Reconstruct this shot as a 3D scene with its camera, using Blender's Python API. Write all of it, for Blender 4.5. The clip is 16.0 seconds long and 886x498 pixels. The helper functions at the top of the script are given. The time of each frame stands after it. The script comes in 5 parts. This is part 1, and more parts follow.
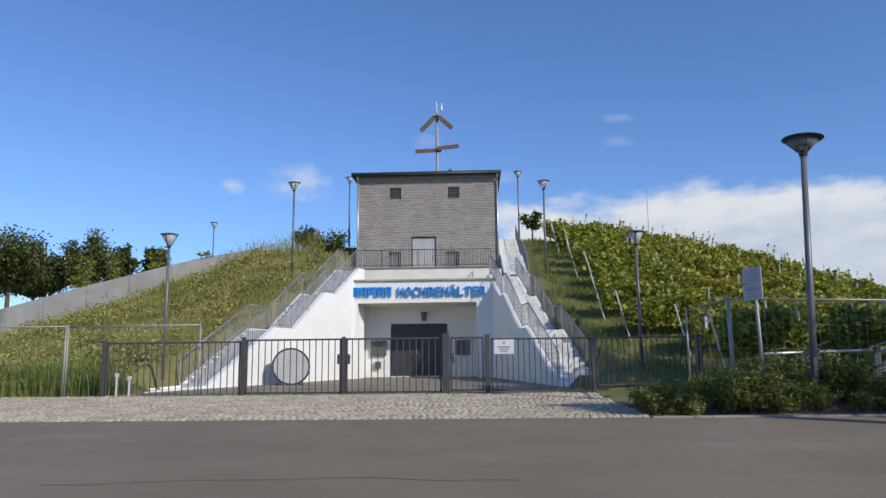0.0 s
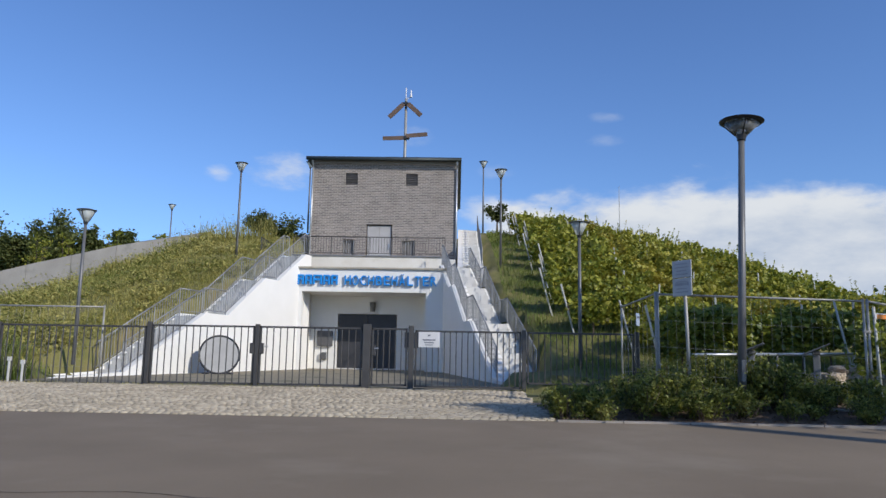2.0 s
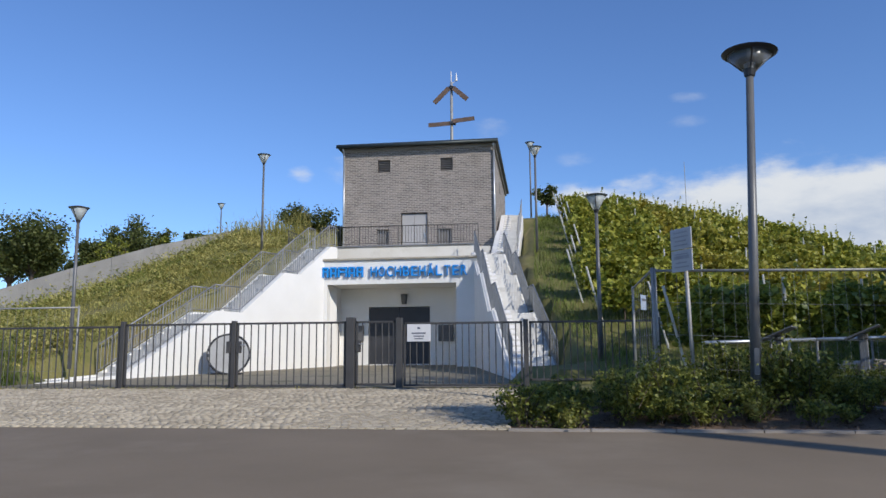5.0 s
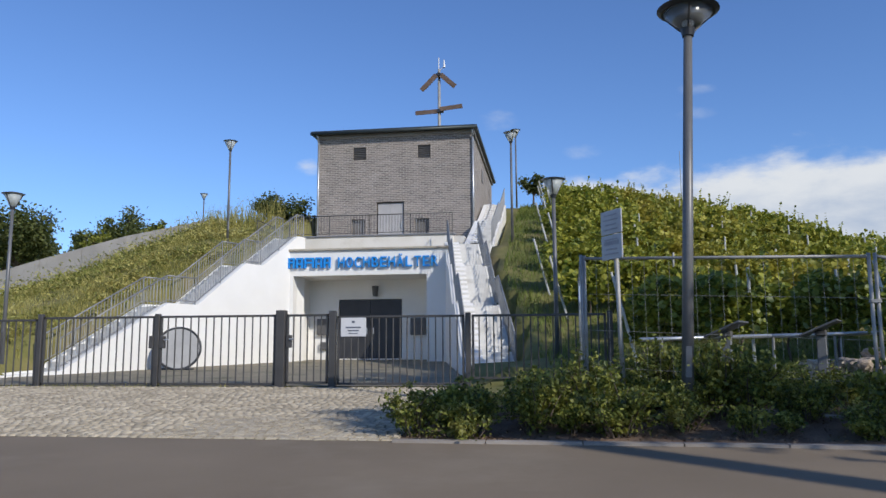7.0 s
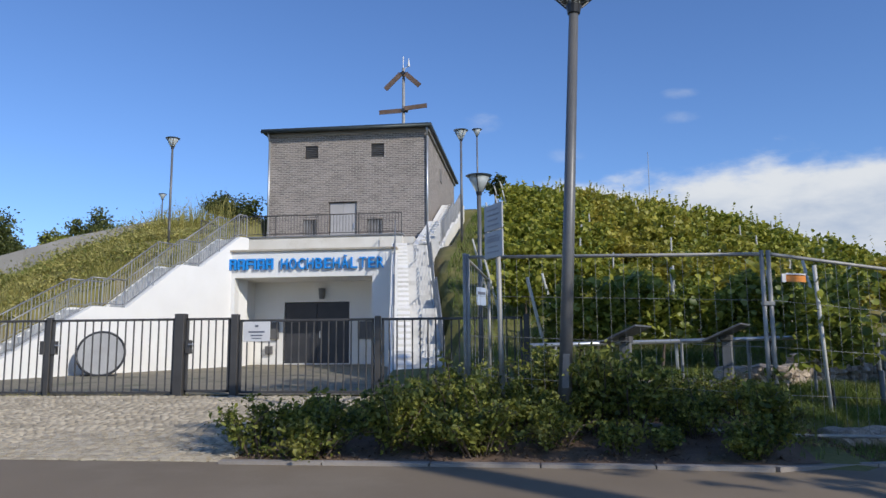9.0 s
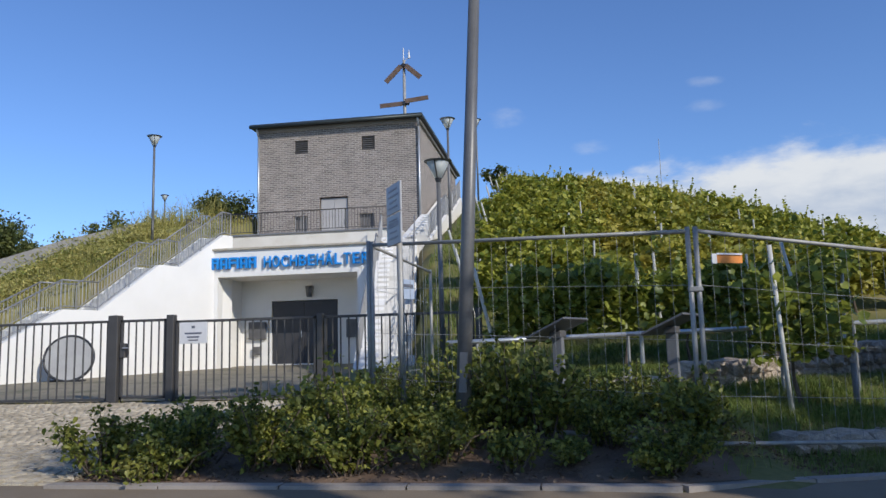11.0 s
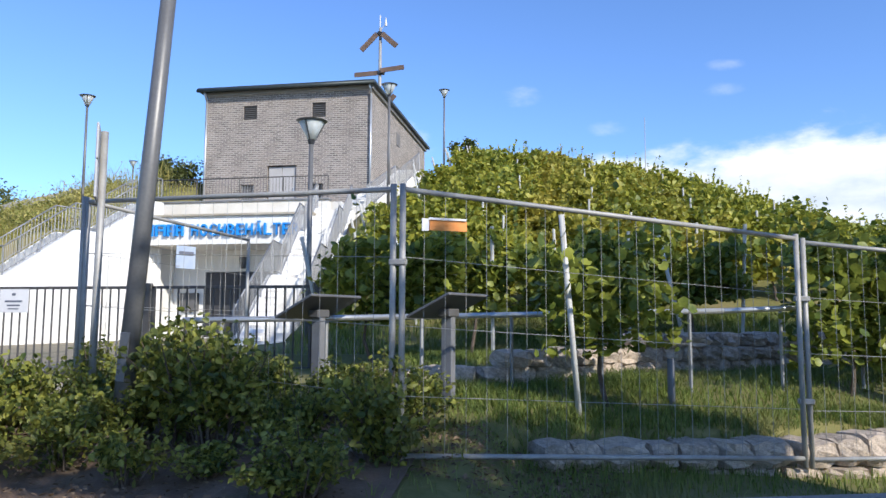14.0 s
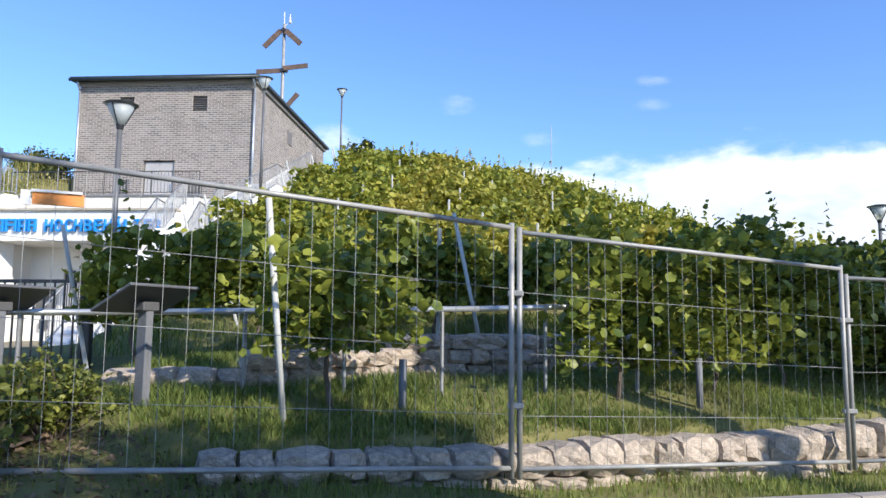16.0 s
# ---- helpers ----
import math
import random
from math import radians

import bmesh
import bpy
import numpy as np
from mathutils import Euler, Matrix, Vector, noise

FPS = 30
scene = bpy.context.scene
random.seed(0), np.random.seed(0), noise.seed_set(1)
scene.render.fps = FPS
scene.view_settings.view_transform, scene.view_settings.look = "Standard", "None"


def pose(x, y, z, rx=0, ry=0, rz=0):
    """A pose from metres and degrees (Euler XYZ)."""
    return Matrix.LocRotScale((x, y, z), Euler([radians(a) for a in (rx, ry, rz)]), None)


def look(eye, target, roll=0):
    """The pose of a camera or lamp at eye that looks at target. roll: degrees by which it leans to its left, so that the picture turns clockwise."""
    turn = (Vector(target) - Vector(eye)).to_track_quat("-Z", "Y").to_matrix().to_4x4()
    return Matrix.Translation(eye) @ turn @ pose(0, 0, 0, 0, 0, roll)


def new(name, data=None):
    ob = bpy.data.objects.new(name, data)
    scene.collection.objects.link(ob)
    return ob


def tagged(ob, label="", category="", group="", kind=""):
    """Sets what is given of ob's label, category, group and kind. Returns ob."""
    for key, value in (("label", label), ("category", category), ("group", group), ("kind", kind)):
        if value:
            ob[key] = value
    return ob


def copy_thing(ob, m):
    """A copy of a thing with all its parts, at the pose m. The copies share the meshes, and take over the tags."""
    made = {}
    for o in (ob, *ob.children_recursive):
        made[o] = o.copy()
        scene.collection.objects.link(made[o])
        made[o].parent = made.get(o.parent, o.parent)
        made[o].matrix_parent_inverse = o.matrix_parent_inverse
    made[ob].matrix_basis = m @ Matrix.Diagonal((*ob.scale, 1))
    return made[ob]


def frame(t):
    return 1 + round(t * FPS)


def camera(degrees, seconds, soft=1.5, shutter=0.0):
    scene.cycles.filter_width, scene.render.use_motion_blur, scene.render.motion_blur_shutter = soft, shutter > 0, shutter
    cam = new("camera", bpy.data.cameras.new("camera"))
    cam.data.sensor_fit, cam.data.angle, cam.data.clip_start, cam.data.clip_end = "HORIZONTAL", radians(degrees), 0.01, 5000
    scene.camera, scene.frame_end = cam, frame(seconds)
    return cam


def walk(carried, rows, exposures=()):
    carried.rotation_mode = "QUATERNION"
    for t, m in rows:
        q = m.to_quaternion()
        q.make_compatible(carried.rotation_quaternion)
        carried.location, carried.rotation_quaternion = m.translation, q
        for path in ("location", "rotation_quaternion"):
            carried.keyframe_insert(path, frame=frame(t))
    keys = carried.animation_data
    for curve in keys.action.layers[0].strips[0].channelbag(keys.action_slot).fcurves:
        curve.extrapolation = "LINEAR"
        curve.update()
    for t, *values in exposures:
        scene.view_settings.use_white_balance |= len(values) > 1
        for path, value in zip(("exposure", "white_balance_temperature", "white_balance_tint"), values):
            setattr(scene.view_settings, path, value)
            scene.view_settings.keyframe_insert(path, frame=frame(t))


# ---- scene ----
cam = camera(61.6, 16.0)
PATH = [
    (0, (0.849, -0.059, 0.923), (0.767, 1.914, 1.24), -0.6),
    (0.5, (1.14, 0.235, 0.919), (1.081, 2.208, 1.239), 0.4),
    (1, (1.511, 0.579, 0.925), (1.48, 2.554, 1.242), -0.5),
    (1.5, (1.85, 0.918, 0.929), (1.821, 2.896, 1.225), -0.6),
    (2, (2.221, 1.273, 0.936), (2.18, 3.25, 1.236), 1.0),
    (2.5, (2.576, 1.583, 0.955), (2.508, 3.556, 1.274), -1.0),
    (3, (2.884, 1.922, 0.975), (2.786, 3.894, 1.297), -0.7),
    (3.5, (3.201, 2.267, 0.985), (3.062, 4.238, 1.293), -1.1),
    (4, (3.483, 2.583, 1.011), (3.297, 4.552, 1.309), -0.8),
    (6.5, (5.054, 4.505, 1.007), (4.756, 6.466, 1.266), -0.7),
    (7, (5.31, 4.756, 1.068), (5.032, 6.719, 1.327), -0.3),
    (7.5, (5.614, 5.068, 1.072), (5.346, 7.031, 1.344), -2.4),
    (8, (5.95, 5.32, 1.067), (5.666, 7.283, 1.325), -3.4),
    (8.5, (6.203, 5.48, 1.08), (5.935, 7.447, 1.319), -0.1),
    (9, (6.539, 5.769, 1.11), (6.302, 7.737, 1.376), -0.4),
    (9.5, (6.824, 6.061, 1.124), (6.619, 8.032, 1.398), -0.7),
    (12, (8.422, 7.609, 1.115), (8.006, 9.552, 1.347), -1.8),
    (12.5, (8.791, 7.916, 1.141), (8.334, 9.85, 1.36), -1.3),
    (13, (9.171, 8.109, 1.116), (8.729, 10.048, 1.325), 0.4),
    (13.5, (9.565, 8.399, 1.111), (9.187, 10.352, 1.32), -0.5),
    (14, (10.009, 8.631, 1.126), (9.67, 10.592, 1.324), 0.2),
    (14.5, (10.412, 8.842, 1.11), (10.112, 10.809, 1.32), 0.8),
    (15, (10.895, 9.033, 1.099), (10.627, 11.003, 1.316), -0.3),
    (15.5, (11.372, 9.126, 1.02), (11.14, 11.1, 1.238), 1.4),
    (16, (11.773, 9.534, 1.054), (11.613, 11.516, 1.271), 0.6),
]
walk(cam, [(t, look(eye, target, roll)) for t, eye, target, roll in PATH],
     exposures=[(0.0, -0.06), (9.5, -0.06), (12.5, 0.08), (13.0, 0.18), (13.5, 0.38), (14.0, 0.58), (14.5, 0.66), (16.0, 0.74)])

# ---- world, sun ----
SUN_EL, SUN_AZ = radians(32), radians(130)      # azimuth clockwise from +y
world = bpy.data.worlds.new("world")
scene.world = world
world.use_nodes = True
wn, wl = world.node_tree.nodes, world.node_tree.links
wn.clear()
w_out = wn.new("ShaderNodeOutputWorld")
w_bg = wn.new("ShaderNodeBackground")
w_sky = wn.new("ShaderNodeTexSky")
w_sky.sky_type, w_sky.sun_disc = "NISHITA", False
w_sky.sun_elevation, w_sky.sun_rotation = SUN_EL, SUN_AZ
w_sky.air_density, w_sky.dust_density, w_sky.ozone_density = 1.0, 0.3, 2.5
w_bg.inputs["Strength"].default_value = 0.12
w_co = wn.new("ShaderNodeTexCoord")
w_sep = wn.new("ShaderNodeSeparateXYZ")
wl.new(w_co.outputs["Generated"], w_sep.inputs[0])


def wmath(op, a, b=None, clamp=False):
    n = wn.new("ShaderNodeMath")
    n.operation, n.use_clamp = op, clamp
    for k, v in enumerate((a, b)):
        if v is None:
            continue
        if isinstance(v, (int, float)):
            n.inputs[k].default_value = v
        else:
            wl.new(v, n.inputs[k])
    return n.outputs[0]


def wrange(v, a, b):
    n = wn.new("ShaderNodeMapRange")
    n.interpolation_type = "SMOOTHSTEP"
    n.inputs[1].default_value, n.inputs[2].default_value = a, b
    wl.new(v, n.inputs[0])
    return n.outputs[0]


# fair-weather clouds low over the horizon, all round
w_az = wmath("ARCTAN2", w_sep.outputs[0], w_sep.outputs[1])
w_el = wmath("ARCSINE", w_sep.outputs[2])
w_vec = wn.new("ShaderNodeCombineXYZ")
wl.new(wmath("MULTIPLY", w_az, 1.0), w_vec.inputs[0])
wl.new(wmath("MULTIPLY", w_el, 2.2), w_vec.inputs[1])


def wnoise(scale, detail, rough, off):
    m = wn.new("ShaderNodeMapping")
    m.inputs["Location"].default_value = off
    wl.new(w_vec.outputs[0], m.inputs["Vector"])
    n = wn.new("ShaderNodeTexNoise")
    n.inputs["Scale"].default_value, n.inputs["Detail"].default_value, n.inputs["Roughness"].default_value = scale, detail, rough
    wl.new(m.outputs[0], n.inputs["Vector"])
    return n.outputs["Fac"]


w_fine = wnoise(9.0, 8.0, 0.58, (3.1, 1.7, 0.0))
w_big = wnoise(1.6, 2.0, 0.5, (0.35, 0.0, 0.4))
# a cumulus bank over the far side of the hill, its top uneven
w_top = wmath("ADD", wmath("MULTIPLY", wmath("SUBTRACT", w_fine, 0.5), 0.10), wmath("MULTIPLY", wmath("SUBTRACT", w_big, 0.5), 0.10))
w_arch = wmath("SUBTRACT", 0.240, wmath("MULTIPLY", wmath("ABSOLUTE", wmath("SUBTRACT", w_az, 0.36)), 0.05))
w_bank = wrange(wmath("SUBTRACT", wmath("ADD", w_arch, w_top), w_el), 0.0, 0.035)
w_bank = wmath("MULTIPLY", w_bank, wrange(wmath("ADD", w_az, wmath("MULTIPLY", wmath("SUBTRACT", w_fine, 0.5), 0.25)), 0.0, 0.12))
w_bank = wmath("MULTIPLY", w_bank, wrange(wmath("SUBTRACT", 2.2, w_az), 0.0, 0.5))
w_rag = wnoise(16.0, 6.0, 0.62, (7.2, 4.0, 1.0))
w_wisp = None
for az, el, ra, re, thick in ((-0.235, 0.243, 0.085, 0.042, 1.0), (-0.325, 0.237, 0.03, 0.02, 0.9), (-0.07, 0.300, 0.045, 0.022, 0.5), (0.20, 0.322, 0.040, 0.011, 0.3),
                       (0.20, 0.292, 0.045, 0.013, 0.3), (0.05, 0.255, 0.05, 0.016, 0.4), (-0.95, 0.30, 0.20, 0.06, 0.6), (1.5, 0.42, 0.3, 0.08, 0.6), (-2.0, 0.35, 0.3, 0.07, 0.6), (2.7, 0.4, 0.3, 0.08, 0.6)):
    dx = wmath("DIVIDE", wmath("SUBTRACT", w_az, az), ra)
    dy = wmath("DIVIDE", wmath("SUBTRACT", w_el, el), re)
    d2 = wmath("ADD", wmath("MULTIPLY", dx, dx), wmath("MULTIPLY", dy, dy))
    one = wrange(wmath("SUBTRACT", wmath("SUBTRACT", 1.15, d2), wmath("MULTIPLY", wmath("SUBTRACT", 1.0, w_rag), 1.7)), -0.15, 0.9)
    one = wmath("MULTIPLY", one, thick)
    w_wisp = one if w_wisp is None else wmath("MAXIMUM", w_wisp, one)
w_cloud = wmath("MAXIMUM", w_bank, wmath("MULTIPLY", w_wisp, 0.85), True)
w_mix = wn.new("ShaderNodeMix")
w_mix.data_type = "RGBA"
w_tone = wn.new("ShaderNodeMix")
w_tone.data_type = "RGBA"
w_tone.inputs[6].default_value, w_tone.inputs[7].default_value = (3.4, 4.2, 5.6, 1), (6.3, 6.6, 7.0, 1)
wl.new(wrange(wmath("ADD", wmath("MULTIPLY", w_fine, 0.7), wmath("MULTIPLY", w_el, 1.6)), 0.35, 0.75), w_tone.inputs[0])
wl.new(w_cloud, w_mix.inputs[0])
w_sat = wn.new("ShaderNodeMix")
w_sat.data_type, w_sat.blend_type = "RGBA", "MULTIPLY"
w_sat.inputs[0].default_value, w_sat.inputs[7].default_value = 1.0, (0.76, 0.98, 1.36, 1)
wl.new(w_sky.outputs[0], w_sat.inputs[6])
wl.new(w_sat.outputs[2], w_mix.inputs[6])
wl.new(w_tone.outputs[2], w_mix.inputs[7])
wl.new(w_mix.outputs[2], w_bg.inputs["Color"])
wl.new(w_bg.outputs[0], w_out.inputs["Surface"])

sun_data = bpy.data.lights.new("sun", "SUN")
sun_data.energy, sun_data.angle, sun_data.color = 3.9, radians(0.55), (1.0, 0.95, 0.87)
sun = new("sun", sun_data)
sun.matrix_world = look((0, 0, 0), (-math.sin(SUN_AZ) * math.cos(SUN_EL), -math.cos(SUN_AZ) * math.cos(SUN_EL), -math.sin(SUN_EL)))

# ---- materials ----


def material(name, c1, c2=None, rough=0.8, scale=8.0, fine=60.0, bump=0.2, metal=0.0, spot=None, spot_scale=1.5, island=False, per_object=0.0, translucent=0.0, spec=0.4):
    """Two-scale noise between two colours, wear patches of a third, and fine relief; sizes in object space metres."""
    m = bpy.data.materials.new(name)
    m.use_nodes = True
    n, l = m.node_tree.nodes, m.node_tree.links
    p = n["Principled BSDF"]
    c2 = c2 or tuple(v * 0.8 for v in c1)
    co = n.new("ShaderNodeTexCoord")
    big = n.new("ShaderNodeTexNoise")
    big.inputs["Scale"].default_value, big.inputs["Detail"].default_value = scale, 5
    small = n.new("ShaderNodeTexNoise")
    small.inputs["Scale"].default_value, small.inputs["Detail"].default_value = fine, 3
    l.new(co.outputs["Object"], big.inputs["Vector"])
    l.new(co.outputs["Object"], small.inputs["Vector"])
    add = n.new("ShaderNodeMath")
    add.operation = "ADD"
    half = n.new("ShaderNodeMath")
    half.operation, half.inputs[1].default_value = "MULTIPLY", 0.5
    l.new(small.outputs["Fac"], half.inputs[0])
    l.new(big.outputs["Fac"], add.inputs[0])
    l.new(half.outputs[0], add.inputs[1])
    ramp = n.new("ShaderNodeMapRange")
    ramp.inputs[1].default_value, ramp.inputs[2].default_value = 0.5, 1.0
    l.new(add.outputs[0], ramp.inputs[0])
    fac = ramp.outputs[0]
    if island or per_object:
        src = n.new("ShaderNodeNewGeometry").outputs["Random Per Island"] if island else n.new("ShaderNodeObjectInfo").outputs["Random"]
        k = n.new("ShaderNodeMath")
        k.operation, k.inputs[1].default_value, k.inputs[2].default_value = "MULTIPLY_ADD", 1.0 if island else per_object, -0.5 if island else -per_object / 2
        l.new(src, k.inputs[0])
        j = n.new("ShaderNodeMath")
        j.operation, j.use_clamp = "ADD", True
        l.new(fac, j.inputs[0])
        l.new(k.outputs[0], j.inputs[1])
        fac = j.outputs[0]
    mix = n.new("ShaderNodeMix")
    mix.data_type = "RGBA"
    mix.inputs[6].default_value, mix.inputs[7].default_value = (*c1, 1), (*c2, 1)
    l.new(fac, mix.inputs[0])
    col = mix.outputs[2]
    if spot:
        s = n.new("ShaderNodeTexNoise")
        s.inputs["Scale"].default_value, s.inputs["Detail"].default_value, s.inputs["Roughness"].default_value = spot_scale, 6, 0.65
        l.new(co.outputs["Object"], s.inputs["Vector"])
        r = n.new("ShaderNodeMapRange")
        r.inputs[1].default_value, r.inputs[2].default_value = 0.52, 0.72
        l.new(s.outputs["Fac"], r.inputs[0])
        sm = n.new("ShaderNodeMix")
        sm.data_type = "RGBA"
        sm.inputs[7].default_value = (*spot, 1)
        l.new(r.outputs[0], sm.inputs[0])
        l.new(col, sm.inputs[6])
        col = sm.outputs[2]
    l.new(col, p.inputs["Base Color"])
    p.inputs["Roughness"].default_value, p.inputs["Metallic"].default_value = rough, metal
    p.inputs["Specular IOR Level"].default_value = spec
    if bump:
        b = n.new("ShaderNodeBump")
        b.inputs["Strength"].default_value, b.inputs["Distance"].default_value = bump, 0.02
        l.new(add.outputs[0], b.inputs["Height"])
        l.new(b.outputs[0], p.inputs["Normal"])
    if translucent:
        t = n.new("ShaderNodeBsdfTranslucent")
        l.new(col, t.inputs["Color"])
        ms = n.new("ShaderNodeMixShader")
        ms.inputs[0].default_value = translucent
        l.new(p.outputs[0], ms.inputs[1])
        l.new(t.outputs[0], ms.inputs[2])
        l.new(ms.outputs[0], n["Material Output"].inputs["Surface"])
    return m


def brick_material(name, c1, c2, mortar, w, h):
    m = bpy.data.materials.new(name)
    m.use_nodes = True
    n, l = m.node_tree.nodes, m.node_tree.links
    p = n["Principled BSDF"]
    co = n.new("ShaderNodeTexCoord")
    sep = n.new("ShaderNodeSeparateXYZ")
    l.new(co.outputs["Object"], sep.inputs[0])
    along = n.new("ShaderNodeMath")
    along.operation = "ADD"
    l.new(sep.outputs[0], along.inputs[0])
    l.new(sep.outputs[1], along.inputs[1])
    vec = n.new("ShaderNodeCombineXYZ")
    l.new(along.outputs[0], vec.inputs[0])
    l.new(sep.outputs[2], vec.inputs[1])
    br = n.new("ShaderNodeTexBrick")
    br.inputs["Color1"].default_value, br.inputs["Color2"].default_value, br.inputs["Mortar"].default_value = (*c1, 1), (*c2, 1), (*mortar, 1)
    br.inputs["Scale"].default_value = 1.0
    br.inputs["Brick Width"].default_value, br.inputs["Row Height"].default_value = w, h
    br.inputs["Mortar Size"].default_value, br.inputs["Mortar Smooth"].default_value = 0.014, 0.3
    l.new(vec.outputs[0], br.inputs["Vector"])
    no = n.new("ShaderNodeTexNoise")
    no.inputs["Scale"].default_value, no.inputs["Detail"].default_value = 1.3, 6
    l.new(co.outputs["Object"], no.inputs["Vector"])
    mx = n.new("ShaderNodeMix")
    mx.data_type, mx.blend_type = "RGBA", "MULTIPLY"
    mx.inputs[0].default_value = 1.0
    tone = n.new("ShaderNodeMapRange")
    tone.inputs[3].default_value, tone.inputs[4].default_value = 0.72, 1.22
    l.new(no.outputs["Fac"], tone.inputs[0])
    cc = n.new("ShaderNodeCombineXYZ")
    for k in range(3):
        l.new(tone.outputs[0], cc.inputs[k])
    l.new(br.outputs["Color"], mx.inputs[6])
    l.new(cc.outputs[0], mx.inputs[7])
    l.new(mx.outputs[2], p.inputs["Base Color"])
    p.inputs["Roughness"].default_value = 0.85
    b = n.new("ShaderNodeBump")
    b.invert = True
    b.inputs["Strength"].default_value, b.inputs["Distance"].default_value = 0.6, 0.015
    l.new(br.outputs["Fac"], b.inputs["Height"])
    l.new(b.outputs[0], p.inputs["Normal"])
    return m


def glass_material(name, tint):
    m = bpy.data.materials.new(name)
    m.use_nodes = True
    n, l = m.node_tree.nodes, m.node_tree.links
    p = n["Principled BSDF"]
    p.inputs["Base Color"].default_value = (*tint, 1)
    p.inputs["Roughness"].default_value = 0.25
    p.inputs["Transmission Weight"].default_value = 0.8
    return m


M_ASPHALT = material("asphalt", (0.166, 0.126, 0.082), (0.22, 0.17, 0.114), 0.9, 0.5, 90, 0.25, spot=(0.238, 0.192, 0.135), spot_scale=0.35)
M_CRACK = material("bitumen", (0.105, 0.085, 0.064), (0.125, 0.10, 0.078), 0.8)
M_SOIL = material("soil", (0.12, 0.078, 0.052), (0.21, 0.14, 0.095), 0.95, 3, 40, 0.8, spot=(0.085, 0.075, 0.035), spot_scale=1.2)
M_TURF = material("turf", (0.10, 0.11, 0.028), (0.22, 0.19, 0.065), 0.95, 0.6, 14, 0.9, spot=(0.23, 0.18, 0.085), spot_scale=0.5)
M_COBBLE = material("granite_cobble", (0.29, 0.245, 0.175), (0.47, 0.40, 0.295), 0.8, 1.2, 60, 0.5, island=True)
M_COBBLE_ONE = material("granite_cobble_single", (0.29, 0.245, 0.175), (0.47, 0.40, 0.295), 0.8, 1.2, 60, 0.5, per_object=0.9)
M_JOINT = material("joint_sand", (0.20, 0.17, 0.115), (0.29, 0.25, 0.175), 0.95, 4, 50, 0.6, spot=(0.08, 0.09, 0.04), spot_scale=0.9)
M_KERB = material("kerb_concrete", (0.24, 0.21, 0.18), (0.34, 0.30, 0.26), 0.85, 2, 50, 0.4)
M_WHITE = material("white_render", (0.80, 0.78, 0.74), (0.71, 0.69, 0.65), 0.75, 0.7, 60, 0.15, spot=(0.74, 0.72, 0.66), spot_scale=0.8)
M_STEP = material("step_stone", (0.70, 0.68, 0.64), (0.56, 0.54, 0.50), 0.8, 2, 40, 0.3, spot=(0.46, 0.44, 0.40), spot_scale=1.1)
M_COPING = material("coping_metal", (0.20, 0.20, 0.20), (0.28, 0.28, 0.28), 0.5, 2, 30, 0.05, metal=0.3)
M_STAIN = material("stained_ledge", (0.27, 0.23, 0.17), (0.50, 0.45, 0.36), 0.85, 1.6, 30, 0.2)
M_PARAPET = material("weathered_parapet", (0.76, 0.73, 0.67), (0.62, 0.58, 0.50), 0.8, 0.9, 40, 0.2, spot=(0.55, 0.50, 0.41), spot_scale=1.1)
M_BRICK = brick_material("grey_brick", (0.285, 0.238, 0.205), (0.155, 0.132, 0.118), (0.42, 0.385, 0.34), 0.26, 0.083)
M_ROOF = material("roof_sheet", (0.035, 0.045, 0.045), (0.06, 0.07, 0.07), 0.45, 3, 40, 0.05, metal=0.3)
M_CORNICE = material("cornice_paint", (0.27, 0.255, 0.235), (0.21, 0.20, 0.185), 0.7, 2, 40, 0.1)
M_ZINC = material("zinc", (0.42, 0.43, 0.44), (0.55, 0.56, 0.57), 0.4, 3, 30, 0.05, metal=0.7)
M_STEELDOOR = material("grey_door_paint", (0.36, 0.345, 0.33), (0.42, 0.40, 0.385), 0.55, 2, 30, 0.05)
M_VENT = material("vent_louvre", (0.14, 0.13, 0.12), (0.18, 0.165, 0.155), 0.6, 6, 30, 0.1)
M_DARKDOOR = material("anthracite_door", (0.035, 0.036, 0.04), (0.05, 0.05, 0.055), 0.5, 2, 30, 0.05)
M_GATE = material("anthracite_steel", (0.060, 0.056, 0.054), (0.085, 0.08, 0.076), 0.45, 3, 50, 0.08, metal=0.2)
M_GALV = material("galvanised_steel", (0.26, 0.252, 0.235), (0.38, 0.37, 0.345), 0.55, 6, 60, 0.1, metal=0.25)
M_RAIL = material("galvanised_rail", (0.24, 0.24, 0.24), (0.33, 0.33, 0.33), 0.5, 5, 50, 0.1, metal=0.5)
M_POLE = material("pole_paint", (0.115, 0.115, 0.115), (0.165, 0.165, 0.165), 0.42, 2, 40, 0.05, metal=0.2)
M_LAMPDARK = material("lamp_dark", (0.03, 0.032, 0.035), (0.05, 0.05, 0.055), 0.45, 5, 40, 0.05, metal=0.3)
M_LAMPGLASS = glass_material("lamp_glass", (0.45, 0.47, 0.48))
M_FROST = material("frosted_lamp_glass", (0.55, 0.60, 0.60), (0.68, 0.72, 0.72), 0.35, 5, 40, 0.02, translucent=0.5)
M_HAT = material("lamp_hat_grey", (0.16, 0.165, 0.17), (0.22, 0.225, 0.23), 0.45, 5, 40, 0.05, metal=0.4)
M_BLUE = material("letter_blue", (0.012, 0.22, 0.62), (0.016, 0.26, 0.68), 0.35, 3, 30, 0.02)
